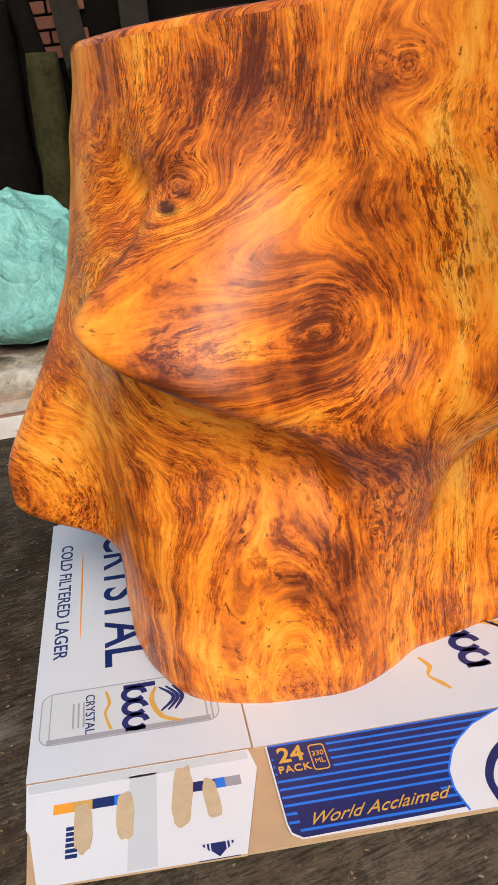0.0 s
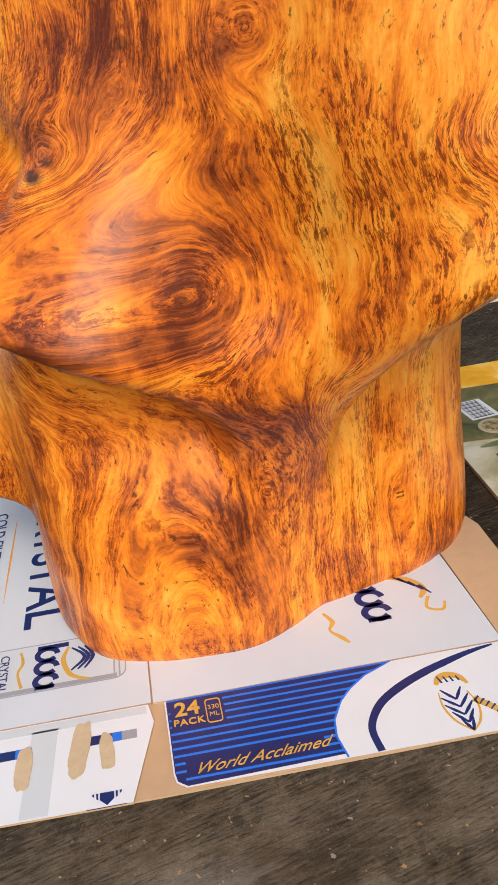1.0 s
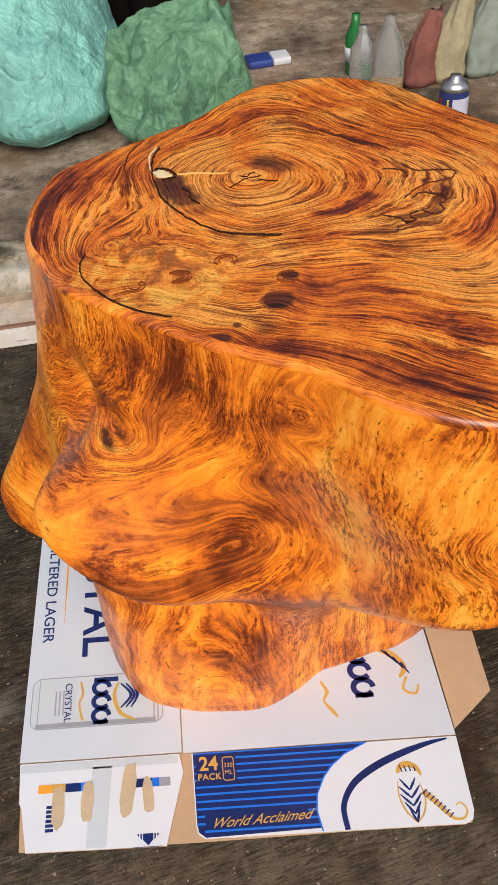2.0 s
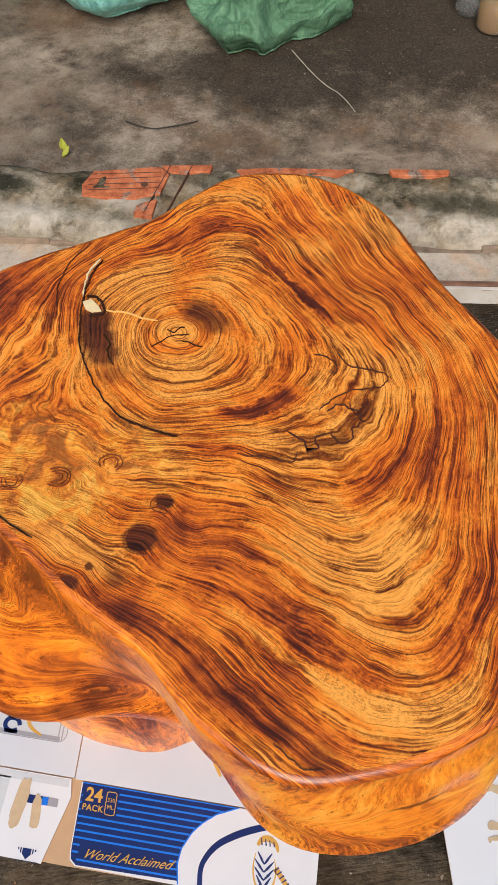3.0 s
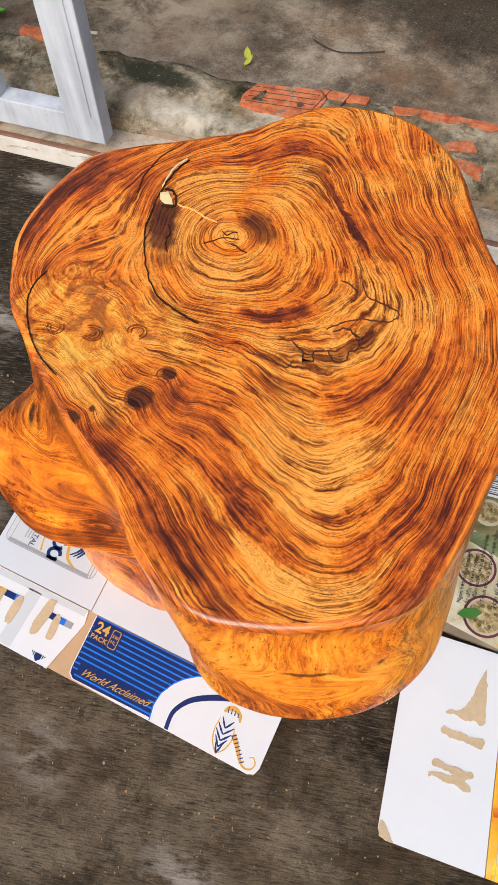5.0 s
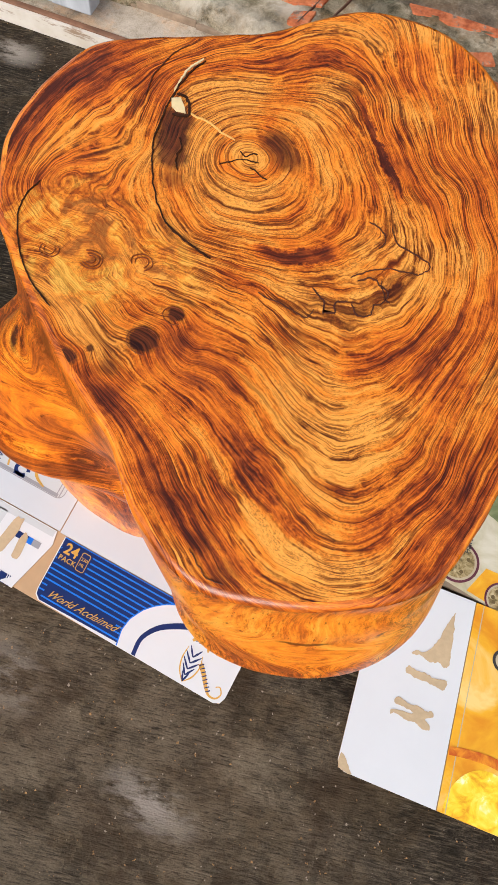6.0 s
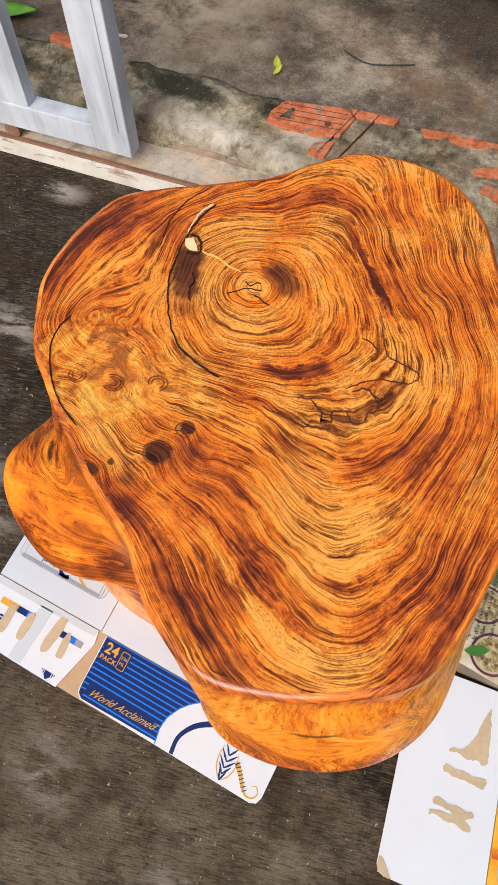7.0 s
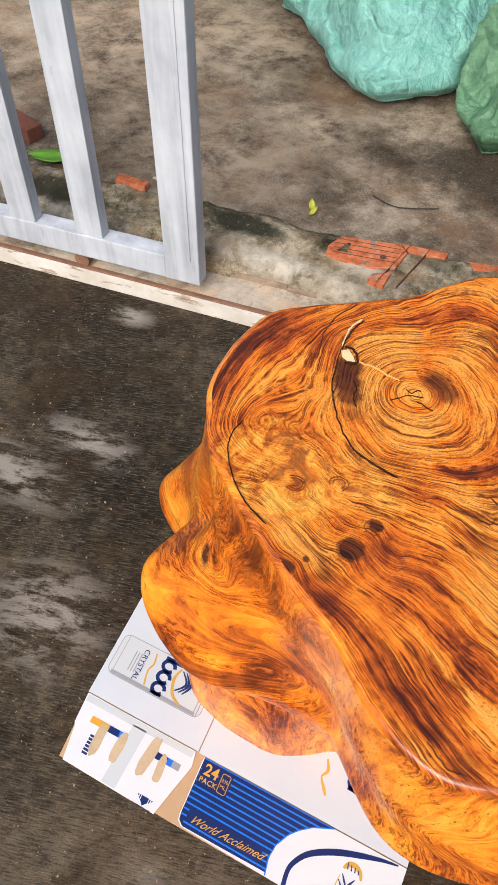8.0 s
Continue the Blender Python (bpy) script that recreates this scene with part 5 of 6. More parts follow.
def fruit_carton():
    ob = thing("fruit_carton", "flattened olive green fruit carton with cream edge", "carton")
    m = pose(0.538, 0.413, 0, 0, 0, 1.0)

    def lay(name, bm, material, label="", parent=ob):
        bm.transform(m)
        return part(name, bm, material, parent, label)

    lay("backing", slab([(0.0, 0.004), (0.55, -0.026), (0.55, 0.52), (-0.02, 0.50)], 0.0004, 0.004), CARD_TAN)
    lay("fold", slab([(0.004, -0.018), (0.10, -0.020), (0.21, -0.010), (0.36, -0.016), (0.36, -0.010), (0.19, -0.004), (0.10, -0.003), (0.004, 0.001)], 0.0004, 0.0072),
        plain("grey_brown_folded_edge", (0.27, 0.215, 0.145), 0.4, 0.35, 30), "grey brown folded edge")
    strip = lay("panel", slab([(0.0, 0.0), (0.55, -0.028), (0.55, 0.15), (-0.008, 0.19)], 0.0042, 0.0075, 1), [PALE_OLIVE, CARD_TAN])
    green = lay("panel", slab([(-0.008, 0.192), (0.55, 0.152), (0.55, 0.40), (-0.014, 0.40)], 0.0042, 0.0078, 1), [OLIVE, CARD_TAN])
    lay("end_panel", slab([(-0.014, 0.402), (0.55, 0.402), (0.55, 0.52), (-0.02, 0.50)], 0.0042, 0.0076, 1), [YELLOW, CARD_TAN])
    lay("yellow_print", slab([(0.175, -0.004), (0.30, -0.010), (0.30, 0.06), (0.19, 0.050)], 0.0076, 0.0079), YELLOW, "", strip)
    for n, leaf_line in enumerate(([(0.03, 0.165), (0.09, 0.172), (0.16, 0.160), (0.21, 0.130)], [(0.15, 0.185), (0.20, 0.160), (0.24, 0.105), (0.25, 0.060)])):
        lay("leaf_shape", ribbon(leaf_line, [0.004, 0.030, 0.034, 0.006], 0.0076, 0.0079 + 0.0001 * n), OLIVE_LEAF, "dark green printed leaf", strip)
    for cx, cy, r, rim in ((0.095, 0.116, 0.037, MAROON), (0.140, 0.036, 0.039, MAROON), (0.079, 0.231, 0.028, CREAM), (0.235, 0.012, 0.03, MAROON)):
        host = strip if cy < 0.19 else green
        lay("fruit_ring", lathe([(r, 0.0079), (r, 0.0083)], 30, at=(cx, cy)), rim, "", host)
        lay("fruit_pith", lathe([(r * 0.88, 0.0084), (r * 0.88, 0.0086)], 30, at=(cx, cy)), CREAM, "", host)
        lay("fruit_face", lathe([(r * 0.78, 0.0087), (r * 0.78, 0.0089)], 24, at=(cx, cy)), FRUIT_FLESH, "", host)
        for k in range(7):
            b = k * 2.4 + cx * 60
            lay("fruit_seed", lathe([(0.0038, 0.0089), (0.0028, 0.0091)], 7, at=(cx + r * 0.5 * math.cos(b), cy + r * 0.5 * math.sin(b))), SEED_INK, "", host)
    lay("leaf_shape", slab([(0.094, 0.018), (0.102, 0.034), (0.122, 0.044), (0.134, 0.040), (0.124, 0.024), (0.108, 0.016)], 0.0092, 0.0094), LEAF_INK, "bright green printed leaf", strip)
    lines = ((0.0815, 0.090, 0.0105, 0.0, "Ngon h\u01a1n khi u\u1ed1ng l\u1ea1nh"), (0.0955, 0.090, 0.0105, 0.0, "L\u1eafc \u0111\u1ec1u tr\u01b0\u1edbc khi d\u00f9ng."),
             (0.1010, 0.125, 0.0105, 0.0, "B\u1ea3o qu\u1ea3n n\u01a1i kh\u00f4 tho\u00e1ng m\u00e1t."), (0.1155, 0.131, 0.0105, 0.0, "Tr\u00e1nh ti\u1ebfp x\u00fac tr\u1ef1c ti\u1ebfp \u00e1nh n\u1eafng."),
             (0.1360, 0.140, 0.0120, 0.012, "H\u1ea1n s\u1eed d\u1ee5ng: 12 th\u00e1ng k\u1ec3 t\u1eeb ng\u00e0y"))
    for x, y, size, bold, words in lines:
        lettering("printed_line", words, size, m @ pose(x, y, 0.0097, 0, 0, 98.5), DARK_INK, strip, 0.0001, bold=bold)
    y = 0.022
    for k, w in enumerate((0.044, 0.030, 0.026)):
        lay("text_bar", slab([(0.064 - 0.16 * y, y), (0.071 - 0.16 * y, y + 0.001), (0.071 - 0.16 * (y + w), y + w), (0.064 - 0.16 * (y + w), y + w)], 0.0092, 0.0094), DARK_INK, "", strip)
        y += w + 0.006
    code = lay("code_label", slab([(0.052, 0.262), (0.104, 0.270), (0.092, 0.345), (0.040, 0.337)], 0.0079, 0.0082), CARD_WHITE, "white barcode label", green)
    for k in range(15):
        u, w = 0.268 + 0.0046 * k, 0.0014 + 0.0014 * ((k * 5) % 3 == 0)
        sx = 0.058 - 0.16 * (u - 0.262)
        lay("code_bar", slab([(sx, u), (sx + 0.038, u + 0.006), (sx + 0.038, u + 0.006 + w), (sx, u + w)], 0.0083, 0.0085), DARK_INK, "", code)
    return ob


fruit_carton()

# ---------------------------------------------------------------- the gate
GATE_PAINT = None


def gate_paint():
    n = Nodes("pale_grey_gate_paint")
    o = n.coords()
    streak = n.noise(n.scaled(o, 26, 26, 2.2), 1.0, 5, 0.65, 0.3)
    broad = n.noise(o, 6, 4, 0.6)
    colour = n.ramp(n.math("ADD", n.math("MULTIPLY", streak, 0.55), n.math("MULTIPLY", broad, 0.45)),
                    (0.34, (0.32, 0.345, 0.385)), (0.5, (0.49, 0.52, 0.57)), (0.66, (0.62, 0.655, 0.70)))
    scrape = n.ramp(n.noise(n.scaled(o, 40, 40, 6), 1.0, 4, 0.7), (0.66, 0.0), (0.72, 0.6))
    colour = n.mix(scrape, colour, (0.25, 0.24, 0.24))
    return n.done(Base_Color=colour, Roughness=0.5, Normal=n.bump(streak, 0.25, 0.002))


GATE_PAINT = gate_paint()


def gate():
    ob = thing("slatted_gate", "pale grey painted slatted gate above its floor track", "gate")
    lean = Matrix.Identity(4)
    lean[0][2] = 0.025
    m = pose(-0.566, 1.108, 0.088, 0, 0, SILL_TURN) @ lean

    def lay(name, bm, label="", material=GATE_PAINT, parent=ob):
        bm.transform(m)
        return part(name, bm, material, parent, label)

    stile = lay("stile", box(bmesh.new(), -0.098, 0.0, 0.0, 0.046, 0.0, 1.75, 0.004))
    lay("moulding", box(bmesh.new(), -0.030, -0.022, -0.0025, 0.001, 0.075, 1.74, 0.001), "", GATE_PAINT, stile)
    lay("rail", box(bmesh.new(), -1.9, -0.0985, 0.002, 0.052, 0.0, 0.072, 0.003))
    lay("rail", box(bmesh.new(), -1.9, -0.0985, 0.002, 0.040, 1.66, 1.74, 0.003))
    for k in range(7):
        x = -0.318 - 0.205 * k
        lay("slat", box(bmesh.new(), x - 0.039, x + 0.039, 0.006, 0.042, 0.0722, 1.66, 0.002))
    for x in (-0.36, -1.6):
        bm = lathe([(0.012, -0.014), (0.022, -0.012), (0.022, 0.012), (0.012, 0.014)], 20)
        bm.transform(pose(x, 0.020, -0.020, 90))
        lay("roller", bm, "steel roller", RUST)
    return ob


gate()


# ---------------------------------------------------------------- tarpaulins and yard things
def tarp_cloth(name, low, high, shine):
    n = Nodes(name)
    o = n.coords()
    weave = n.noise(n.scaled(o, 260, 260, 40), 1.0, 2, 0.5)
    crease = n.noise(o, 14, 5, 0.7, 1.2)
    colour = n.ramp(n.math("ADD", n.math("MULTIPLY", crease, 0.8), n.math("MULTIPLY", weave, 0.2)), (0.36, low), (0.62, high))
    height = n.math("ADD", crease, n.math("ADD", n.math("MULTIPLY", n.noise(o, 38, 5, 0.75, 2.0), 0.4), n.math("MULTIPLY", weave, 0.15)))
    # sharp kinks where the sheet has been folded and crushed
    for scale, deep in ((3.0, 0.50), (7.0, 0.22)):
        kink = n.math("ABSOLUTE", n.math("SUBTRACT", n.noise(o, scale, 3, 0.5, 1.0), 0.5))
        height = n.math("ADD", height, n.math("MULTIPLY", n.ramp(kink, (0.0, 0.0), (0.07, 1.0)), deep))
    return n.done(Base_Color=colour, Roughness=shine, Normal=n.bump(height, 0.8, 0.018))


TEAL = tarp_cloth("teal_tarpaulin", (0.15, 0.43, 0.355), (0.33, 0.70, 0.60), 0.42)
GREEN = tarp_cloth("green_woven_tarpaulin", (0.060, 0.165, 0.085), (0.19, 0.38, 0.215), 0.5)


def heap(name, centre, outline, height, material, label, seed, steep=3.0, hem=0.03, folds=1.0):
    """A sagging sheet over a heap: outline gives its reach at even angles; a turned hem runs round it."""
    bm = bmesh.new()
    turns, rings = 260, 110
    rows, edge = [], []
    for r in range(1, rings + 1):
        s = r / rings
        row = []
        for k in range(turns):
            a = 2 * math.pi * k / turns
            reach = periodic(outline, math.degrees(a)) * (1 + 0.02 * fbm(math.cos(a) * 3, math.sin(a) * 3, seed))
            x, y = reach * s * math.cos(a), reach * s * math.sin(a)
            body = height * (1 - s ** steep) ** 0.75
            wx, wy = x + 0.10 * fbm(x * 2, y * 2, seed + 5), y + 0.10 * fbm(x * 2 + 7, y * 2, seed + 6)
            wz = body * 1.1
            broad = 1 - abs(noise.noise(Vector((wx * 2.3 + seed, wy * 2.3, wz * 2.3)))) ** 0.7
            small = 1 - abs(noise.noise(Vector((wx * 5.5 + seed, wy * 5.5, wz * 5.5)))) ** 0.8
            tiny = 1 - abs(noise.noise(Vector((wx * 15, wy * 15, wz * 15 + seed)))) ** 0.8
            bend = folds * (0.16 * (broad - 0.7) + 0.07 * (small - 0.7) + 0.018 * (tiny - 0.7))
            z = body + bend * (1 - s ** 8) * (0.5 + 0.5 * s) - 0.075 * math.exp(-((s - 0.90) / 0.035) ** 2) * max(0.0, 0.55 + 1.3 * fbm(math.cos(a) * 1.7, math.sin(a) * 1.7, seed + 2))
            lift = hem * (0.9 + 0.8 * fbm(math.cos(a) * 1.6, math.sin(a) * 1.6, seed))
            push = 1 + 0.55 * bend * s / max(reach, 0.2) * ease(0.5, 0.95, s)
            tuck = 1 - 0.10 * ease(0.97, 1.0, s)
            row.append((x * push * tuck, y * push * tuck, max(z, 0.004 + max(0.0, lift) * (1 - ease(0.97, 1.0, s) * 0.6))))
        edge = [Vector(p) for p in row]
        rows.append([bm.verts.new(p) for p in row])
    for a, b in zip(rows, rows[1:]):
        for k in range(turns):
            j = (k + 1) % turns
            bm.faces.new((a[k], a[j], b[j], b[k]))
    bm.faces.new(rows[0])
    ob = part(name, bm, material, smooth=True)
    ob.matrix_world = pose(centre[0], centre[1], YARD_Z)
    solid = ob.modifiers.new("cloth", "SOLIDIFY")
    solid.thickness, solid.offset = 0.003, -1.0
    bm = bmesh.new()
    around = []
    for k in range(turns):
        p, q = edge[k], edge[(k + 1) % turns]
        out = Vector((p.x, p.y, 0)).normalized()
        around.append([bm.verts.new(p + out * (0.001 + 0.0025 * math.cos(radians(72 * i))) + Vector((0, 0, 0.002 + 0.004 * math.sin(radians(72 * i))))) for i in range(5)])
    for k in range(turns):
        a, b = around[k], around[(k + 1) % turns]
        for i in range(5):
            bm.faces.new((a[i], b[i], b[(i + 1) % 5], a[(i + 1) % 5]))
    part("hem", bm, material, ob, "turned hem", True)
    return tagged(ob, label, "tarpaulin")


heap("teal_tarpaulin", (-1.10, 3.60), [0.63, 0.635, 0.64, 0.65, 0.66, 0.67, 0.68, 0.69, 0.70, 0.70, 0.70, 0.70, 0.70, 0.69, 0.68, 0.67, 0.66, 0.64,
                                      0.62, 0.59, 0.56, 0.53, 0.515, 0.51, 0.515, 0.54, 0.59, 0.69, 0.88, 1.06, 1.04, 0.99, 0.92, 0.83, 0.74, 0.67],
     0.60, TEAL, "crumpled teal tarpaulin draped over a heap in the yard", 3.0, 3.6, 0.065, 0.85)
heap("green_tarpaulin", (-0.12, 3.05), [0.27, 0.27, 0.28, 0.30, 0.36, 0.36, 0.34, 0.34, 0.36, 0.36, 0.38, 0.40, 0.43, 0.50, 0.42, 0.39, 0.34, 0.29],
     0.40, GREEN, "crumpled dark green woven tarpaulin on the yard", 11.0, 4.0, 0.015, 1.8)

CLEAR = plain("cloudy_clear_plastic", (0.75, 0.76, 0.74), 0.25, 0.05, 20, Transmission_Weight=0.85, IOR=1.2)
AMBER = plain("amber_liquid", (0.62, 0.33, 0.09), 0.25, 0.1, 20)
CAN_BLUE = plain("dark_blue_tin", (0.025, 0.035, 0.14), 0.3, 0.15, 20)
CAN_LABEL = plain("pale_tin_label", (0.55, 0.55, 0.64), 0.4, 0.08, 20)
TIN = plain("bare_tin", (0.62, 0.60, 0.56), 0.3, 0.1, 30, metal=0.9)
RED_PRINT = plain("dull_red_print", (0.30, 0.05, 0.04), 0.4, 0.15, 20)
GREEN_GLASS = plain("green_bottle_plastic", (0.02, 0.16, 0.04), 0.2, 0.1, 20)
BRICK = plain("old_red_brick", (0.20, 0.070, 0.042), 0.85, 0.35, 50, relief=0.5)
# Log and plank colours are darkened for the roof shade by the far wall.
BARK = plain("shaded_weathered_wood", (0.006, 0.0045, 0.0035), 0.9, 0.6, 22, relief=0.8, Specular_IOR_Level=0.05)
GREY_WOOD = plain("shaded_grey_weathered_plank", (0.024, 0.020, 0.016), 0.9, 0.35, 18, relief=0.5, Specular_IOR_Level=0.05)
MOSS = plain("shaded_mossy_bark", (0.034, 0.030, 0.012), 0.95, 0.6, 35, relief=0.9, Specular_IOR_Level=0.05)
LEAF_GREEN = plain("fresh_leaf", (0.16, 0.40, 0.04), 0.45, 0.2, 30)
LEAF_YELLOW = plain("yellowing_leaf", (0.55, 0.56, 0.06), 0.5, 0.2, 60)
STRAW = plain("dry_straw", (0.40, 0.36, 0.27), 0.7, 0.2, 40)
TWIG = plain("dark_twig", (0.05, 0.045, 0.035), 0.8, 0.3, 40)
CHIP = plain("pale_wood_chip", (0.72, 0.62, 0.46), 0.7, 0.1, 60)
PAPER_BLUE = plain("blue_packet", (0.03, 0.06, 0.25), 0.35, 0.2, 20)
PAPER_WHITE = plain("white_packet", (0.62, 0.62, 0.64), 0.4, 0.1, 20)


def bottle(x, y, radius, height, fill, label):
    ob = thing("plastic_bottle", label, "bottle", pose(x, y, YARD_Z), "bottles in the yard")
    part("shell", lathe([(radius * 0.8, 0.0), (radius, 0.015), (radius, height * 0.62), (radius * 0.9, height * 0.72), (radius * 0.45, height * 0.88), (radius * 0.36, height * 0.92), (radius * 0.36, height)], 32),
         CLEAR, ob, "cloudy clear plastic", True)
    if fill:
        part("liquid", lathe([(radius * 0.76, 0.004), (radius * 0.95, 0.018), (radius * 0.96, fill), (radius * 0.9, fill + 0.002)], 32), AMBER, ob, "amber liquid", True)
    return ob


bottle(0.69, 2.93, 0.066, 0.36, 0.115, "cloudy plastic bottle a third full of amber liquid")
bottle(0.60, 3.03, 0.055, 0.30, 0.0, "empty cloudy plastic bottle beside a filled one")

tin = thing("spray_tin", "dark blue spray tin with pale label standing in the yard", "tin", pose(0.872, 2.50, YARD_Z))
part("body", lathe([(0.050, 0.0), (0.053, 0.006), (0.053, 0.235), (0.049, 0.246)], 36), CAN_BLUE, tin, "", True)
part("base_band", lathe([(0.0545, 0.003), (0.0545, 0.035)], 36), PAPER_BLUE, tin, "bright blue base band", True)
part("shoulder", lathe([(0.0535, 0.236), (0.050, 0.250), (0.040, 0.262), (0.022, 0.268), (0.020, 0.282)], 36), TIN, tin, "bare metal shoulder", True)
bm = bmesh.new()
for r0 in range(1):
    arc = [radians(-105 + 6 * k) for k in range(15)]
    low = [bm.verts.new((0.0542 * math.cos(a), 0.0542 * math.sin(a), 0.070)) for a in arc]
    high = [bm.verts.new((0.0542 * math.cos(a), 0.0542 * math.sin(a), 0.215)) for a in arc]
    for k in range(14):
        bm.faces.new((low[k], low[k + 1], high[k + 1], high[k]))
part("label", bm, CAN_LABEL, tin, "pale lilac label")
bm = bmesh.new()
arc = [radians(-172 + 6 * k) for k in range(5)]
low = [bm.verts.new((0.0542 * math.cos(a), 0.0542 * math.sin(a), 0.050)) for a in arc]
high = [bm.verts.new((0.0542 * math.cos(a), 0.0542 * math.sin(a), 0.215)) for a in arc]
for k in range(4):
    bm.faces.new((low[k], low[k + 1], high[k + 1], high[k]))
part("stripe", bm, RED_PRINT, tin, "dull red stripe")
for k in range(6):
    part("dot", lathe([(0.004, 0.0), (0.004, 0.002)], 8, at=(0.0, 0.0)), LEMON, tin).matrix_basis = pose(0.0545 * math.cos(radians(-122)), 0.0545 * math.sin(radians(-122)), 0.165 + 0.009 * k, 90, 0, -32)

gb = thing("green_bottle", "green plastic bottle in the far yard", "bottle", pose(0.60, 3.35, YARD_Z))
part("shell", lathe([(0.04, 0), (0.045, 0.01), (0.045, 0.16), (0.018, 0.22), (0.018, 0.25)], 24), GREEN_GLASS, gb, "", True)
part("label", lathe([(0.0462, 0.06), (0.0462, 0.12)], 24), PAPER_WHITE, gb, "white label", True)

pk = thing("packet", "blue and white packet lying on the yard", "packet", pose(0.20, 3.56, YARD_Z, 0, 0, 12))
part("body", box(bmesh.new(), -0.10, 0.02, -0.06, 0.06, 0.0, 0.035, 0.012), PAPER_BLUE, pk)
part("end", box(bmesh.new(), 0.021, 0.11, -0.058, 0.058, 0.0, 0.034, 0.012), PAPER_WHITE, pk, "white end")

fb = part("fallen_brick", box(bmesh.new(), -0.11, 0.11, -0.035, 0.035, 0.0, 0.06, 0.006), BRICK)
fb.matrix_world = pose(-1.93, 1.875, YARD_Z, 0, 0, -14)
tagged(fb, "old red brick lying on the yard", "brick")


def leaf(name, x, y, z, length, width, turn, material, label, curl=0.03):
    bm = bmesh.new()
    rows = []
    for i in range(13):
        s = i / 12
        w = width / 2 * math.sin(math.pi * min(1, s * 1.02 + 0.02)) ** 0.8 + 0.001
        rows.append([bm.verts.new((length * (s - 0.5), w * c, curl * (abs(c) * 0.5 + s * s) * (1 if abs(c) < 2 else 0) + 0.003)) for c in (-1, -0.5, 0, 0.5, 1)])
    for a, b in zip(rows, rows[1:]):
        for k in range(4):
            bm.faces.new((a[k], a[k + 1], b[k + 1], b[k]))
    ob = part(name, bm, material, smooth=True)
    ob.matrix_world = pose(x, y, z, 0, 0, turn)
    solid = ob.modifiers.new("thick", "SOLIDIFY")
    solid.thickness = 0.0008
    return tagged(ob, label, "leaf")


leaf("large_leaf", -1.66, 1.775, YARD_Z, 0.25, 0.085, 12, LEAF_GREEN, "large fresh green leaf fallen on the yard")
leaf("small_leaf", -0.660, 1.975, YARD_Z, 0.038, 0.022, 120, LEAF_YELLOW, "small yellowing leaf on the yard", 0.02)
leaf("small_leaf", -0.640, 1.945, YARD_Z, 0.034, 0.02, 60, LEAF_YELLOW, "small yellowing leaf on the yard", 0.02)


def strand(name, points, radius, material, label, category):
    curve = bpy.data.curves.new(name, "CURVE")
    curve.dimensions, curve.bevel_depth, curve.bevel_resolution = "3D", radius, 2
    line = curve.splines.new("NURBS")
    line.points.add(len(points) - 1)
    for p, q in zip(line.points, points):
        p.co = (*q, 1.0)
    line.use_endpoint_u, line.order_u = True, 3
    holder = bpy.data.objects.new(name, curve)
    mesh = bpy.data.meshes.new_from_object(holder)
    bpy.data.objects.remove(holder)
    mesh.materials.append(material)
    return tagged(new(name, mesh), label, category)


strand("straw", [(-0.02, 2.66, YARD_Z + 0.005), (0.05, 2.55, YARD_Z + 0.012), (0.13, 2.46, YARD_Z + 0.006), (0.20, 2.41, YARD_Z + 0.008), (0.25, 2.33, YARD_Z + 0.004)], 0.0018, STRAW, "dry pale straw on the yard", "straw")
strand("twig", [(-0.50, 2.15, YARD_Z + 0.006), (-0.42, 2.11, YARD_Z + 0.010), (-0.34, 2.14, YARD_Z + 0.008), (-0.26, 2.19, YARD_Z + 0.006)], 0.0022, TWIG, "dark curved twig on the yard", "twig")
chip = part("wood_chip", box(bmesh.new(), -0.035, 0.035, -0.006, 0.006, 0, 0.006, 0.002), CHIP)
chip.matrix_world = pose(-1.238, 1.867, YARD_Z, 0, 0, 14)
tagged(chip, "pale wood chip on the yard", "wood chip")
bit = part("brick_chip", box(bmesh.new(), -0.05, 0.05, -0.016, 0.016, 0, 0.020, 0.004), TILE)
bit.matrix_world = pose(-0.965, 1.375, 0.103, 0, 0, 4)
tagged(bit, "chip of orange brick on the mortar kerb", "brick chip")


def sack(name, x, y, size, tall, material, label, seed):
    """A slumped sack: a lumpy upright bag with folds."""
    bm = bmesh.new()
    rows = []
    for i in range(25):
        s = i / 24
        row = []
        for k in range(40):
            a = 2 * math.pi * k / 40
            r = size * (1 - 0.55 * s ** 1.8) * (1 + 0.30 * fbm(math.cos(a) * 1.6 + seed, math.sin(a) * 1.6, s * 2.2)) * min(1.0, 0.75 + s * 3)
            row.append(bm.verts.new((r * math.cos(a) + 0.05 * s * s, 0.75 * r * math.sin(a), tall * s * (1 + 0.12 * fbm(math.cos(a), math.sin(a), seed)))))
        rows.append(row)
    for a, b in zip(rows, rows[1:]):
        for k in range(40):
            j = (k + 1) % 40
            bm.faces.new((a[k], a[j], b[j], b[k]))
    bm.faces.new(rows[0][::-1])
    bm.faces.new(rows[-1])
    ob = part(name, bm, material, smooth=True)
    ob.matrix_world = pose(x, y, YARD_Z)
    return tagged(ob, label, "sack", "sacks in the yard")


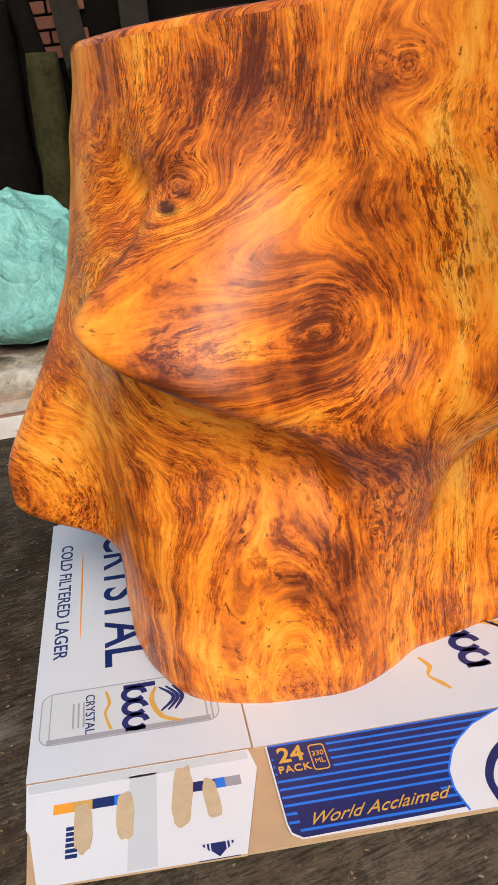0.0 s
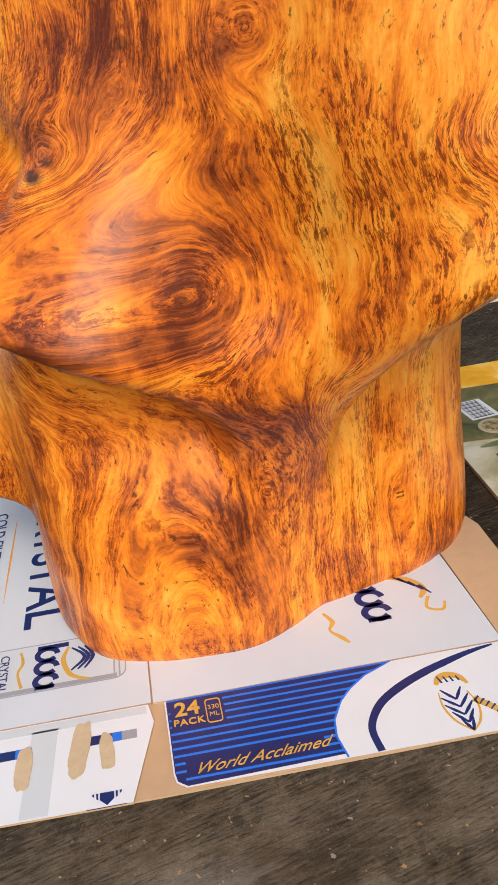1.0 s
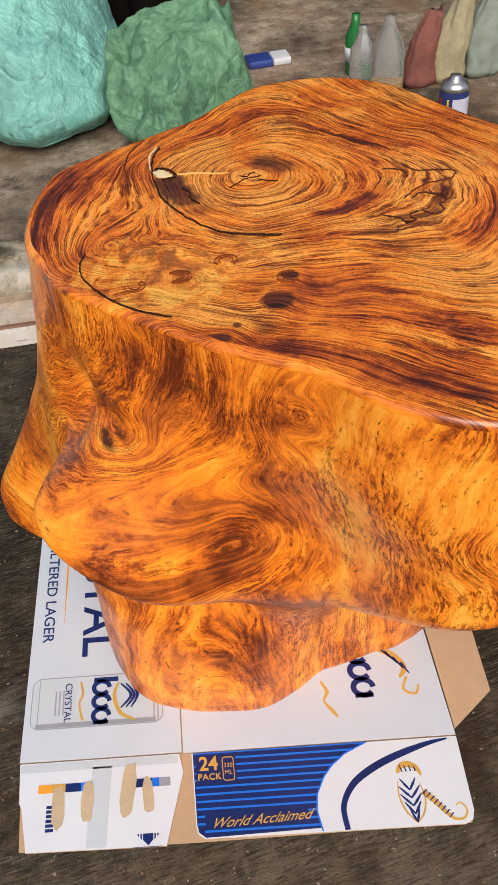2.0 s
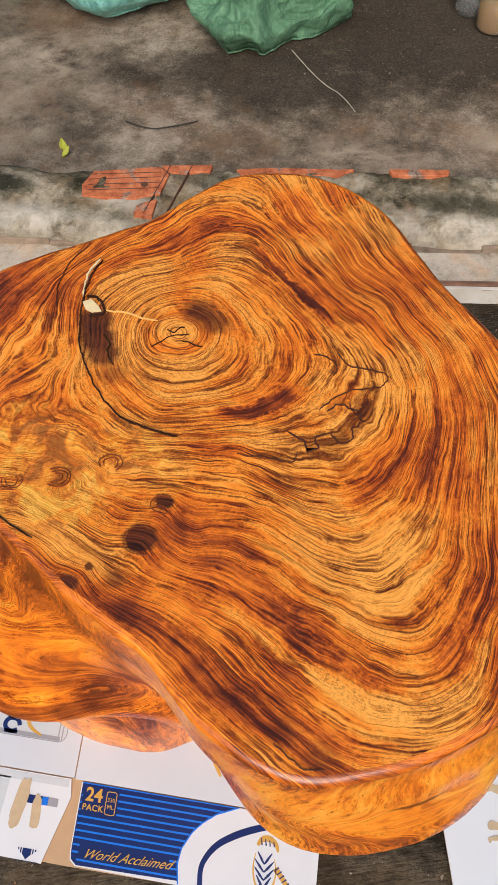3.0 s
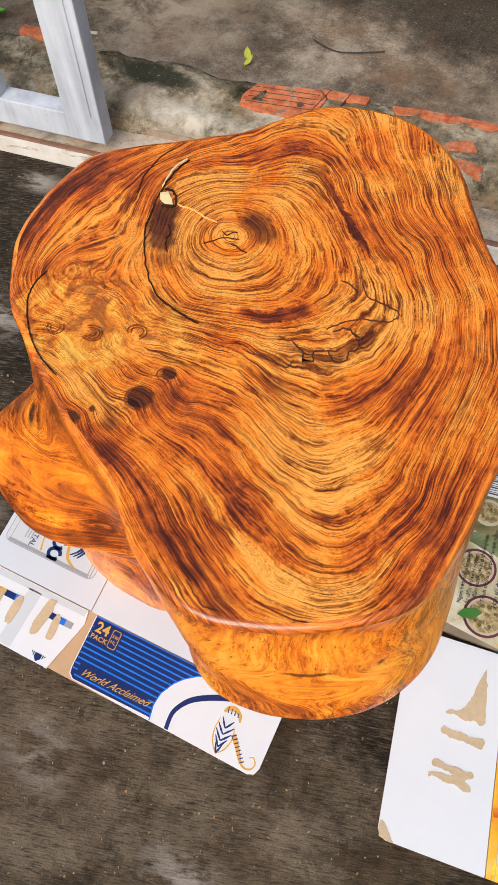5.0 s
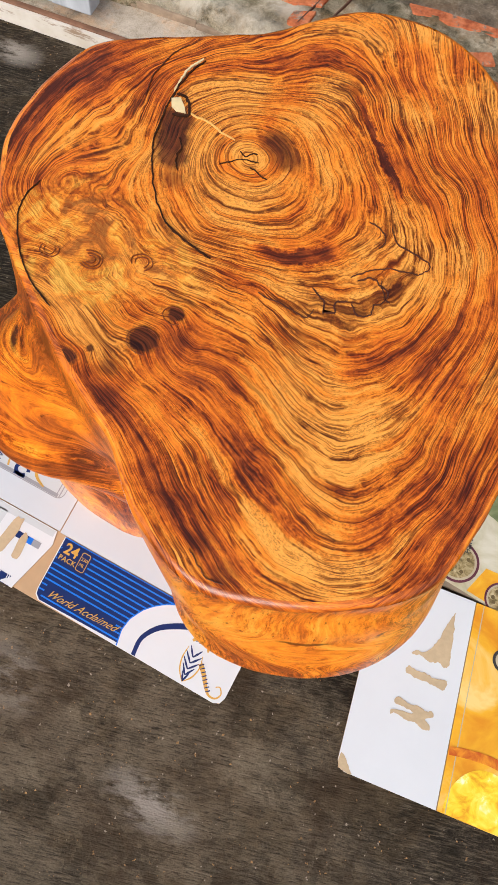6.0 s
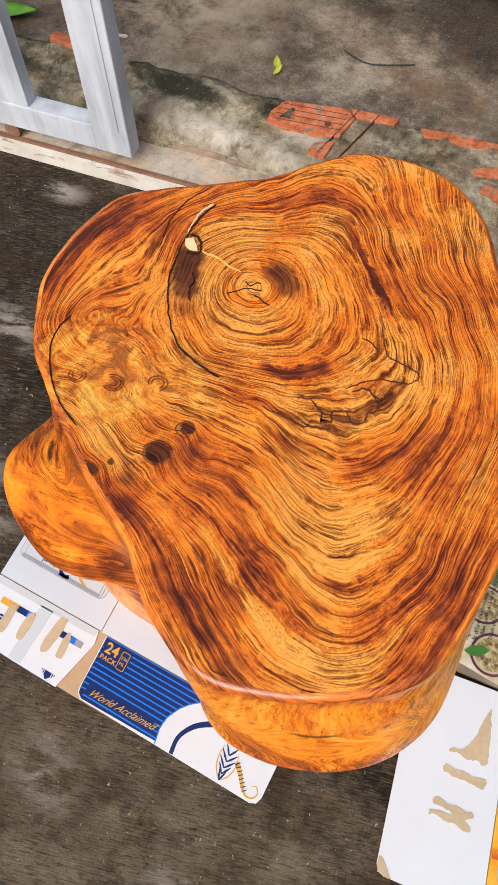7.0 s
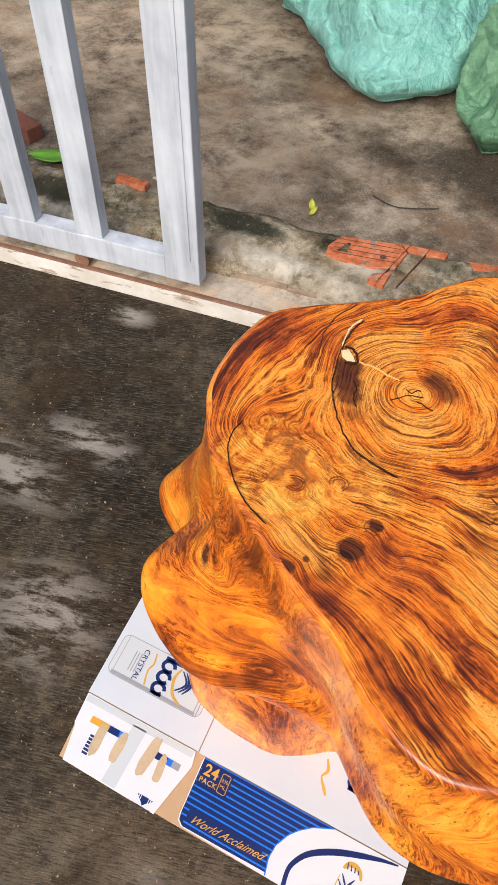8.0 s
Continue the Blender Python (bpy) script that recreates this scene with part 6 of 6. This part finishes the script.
sack("sack", 0.855, 3.16, 0.075, 0.30, plain("dull_red_sacking", (0.22, 0.075, 0.055), 0.8, 0.35, 30, relief=0.6), "slumped dull red sack behind the bottles", 2.0)
sack("sack", 0.985, 3.19, 0.085, 0.34, plain("straw_coloured_sacking", (0.36, 0.31, 0.18), 0.8, 0.35, 30, relief=0.6), "slumped straw coloured sack behind the spray tin", 6.0)
sack("sack", 1.14, 3.24, 0.10, 0.36, plain("grey_green_sacking", (0.24, 0.28, 0.23), 0.8, 0.3, 30, relief=0.6), "slumped grey green sack behind the spray tin", 9.0)

# ---------------------------------------------------------------- the far side of the yard
def log(name, x, y, z, length, radius, rx, ry, rz, material, label, seed):
    bm = bmesh.new()
    rings, turns = 16, 22
    rows = []
    for i in range(rings + 1):
        s = i / rings
        row = []
        for k in range(turns):
            a = 2 * math.pi * k / turns
            r = radius * (1 + 0.22 * fbm(math.cos(a) * 1.5 + seed, math.sin(a) * 1.5, s * 3)) * (1 - 0.2 * s)
            row.append(bm.verts.new((r * math.cos(a), r * math.sin(a), length * s)))
        rows.append(row)
    for a, b in zip(rows, rows[1:]):
        for k in range(turns):
            j = (k + 1) % turns
            bm.faces.new((a[k], a[j], b[j], b[k]))
    bm.faces.new(rows[0][::-1])
    bm.faces.new(rows[-1])
    ob = part(name, bm, material, smooth=True)
    ob.matrix_world = pose(x, y, z, rx, ry, rz)
    return tagged(ob, label, "log", "logs by the wall")


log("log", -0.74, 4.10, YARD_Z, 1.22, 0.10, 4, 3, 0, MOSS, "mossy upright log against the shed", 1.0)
log("log", -0.56, 4.22, YARD_Z, 1.75, 0.07, -3, -9, 0, BARK, "weathered log against the shed, shade put into its colour", 2.0)
log("log", -0.42, 4.20, YARD_Z, 1.15, 0.11, -3, -4, 0, BARK, "weathered log against the shed, shade put into its colour", 3.0)
log("log", -1.02, 4.22, YARD_Z, 1.5, 0.14, -4, 2, 0, BARK, "weathered log against the shed, shade put into its colour", 4.0)
log("log", -1.40, 4.20, YARD_Z, 1.2, 0.15, 4, -3, 0, BARK, "weathered log against the shed, shade put into its colour", 5.0)
log("log", -0.20, 4.22, YARD_Z, 1.0, 0.12, 2, 3, 0, BARK, "weathered log against the shed, shade put into its colour", 6.0)
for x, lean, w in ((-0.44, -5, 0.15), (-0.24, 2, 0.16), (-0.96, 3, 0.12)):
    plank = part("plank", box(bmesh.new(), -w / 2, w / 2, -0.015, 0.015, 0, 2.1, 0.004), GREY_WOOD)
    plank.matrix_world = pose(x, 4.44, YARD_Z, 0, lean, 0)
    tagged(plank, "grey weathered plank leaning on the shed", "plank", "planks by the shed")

# Plain backing wall; the dark behind the logs is shade put into its colour.
wall = part("wall_north", box(bmesh.new(), -6, 6, 4.62, 4.80, YARD_Z, 2.6), plain("shaded_shed_wall", (0.005, 0.004, 0.003), 0.9, 0.5, 14, relief=0.5, Specular_IOR_Level=0.05))
tagged(wall, "shed wall beyond the yard with deep shade in its colour", "wall", "", "structure")
BRICK_MESH = None
for row in range(7):
    for col in range(2):
        if BRICK_MESH is None:
            brick = part("brick", box(bmesh.new(), -0.105, 0.105, -0.012, 0.010, -0.032, 0.032, 0.004), BRICK, wall)
            BRICK_MESH = brick.data
        else:
            brick = new("brick", BRICK_MESH)
            brick.parent = wall
        brick.matrix_basis = pose(-0.92 + 0.225 * col + 0.1125 * (row % 2), 4.612, 1.0 + 0.078 * row)
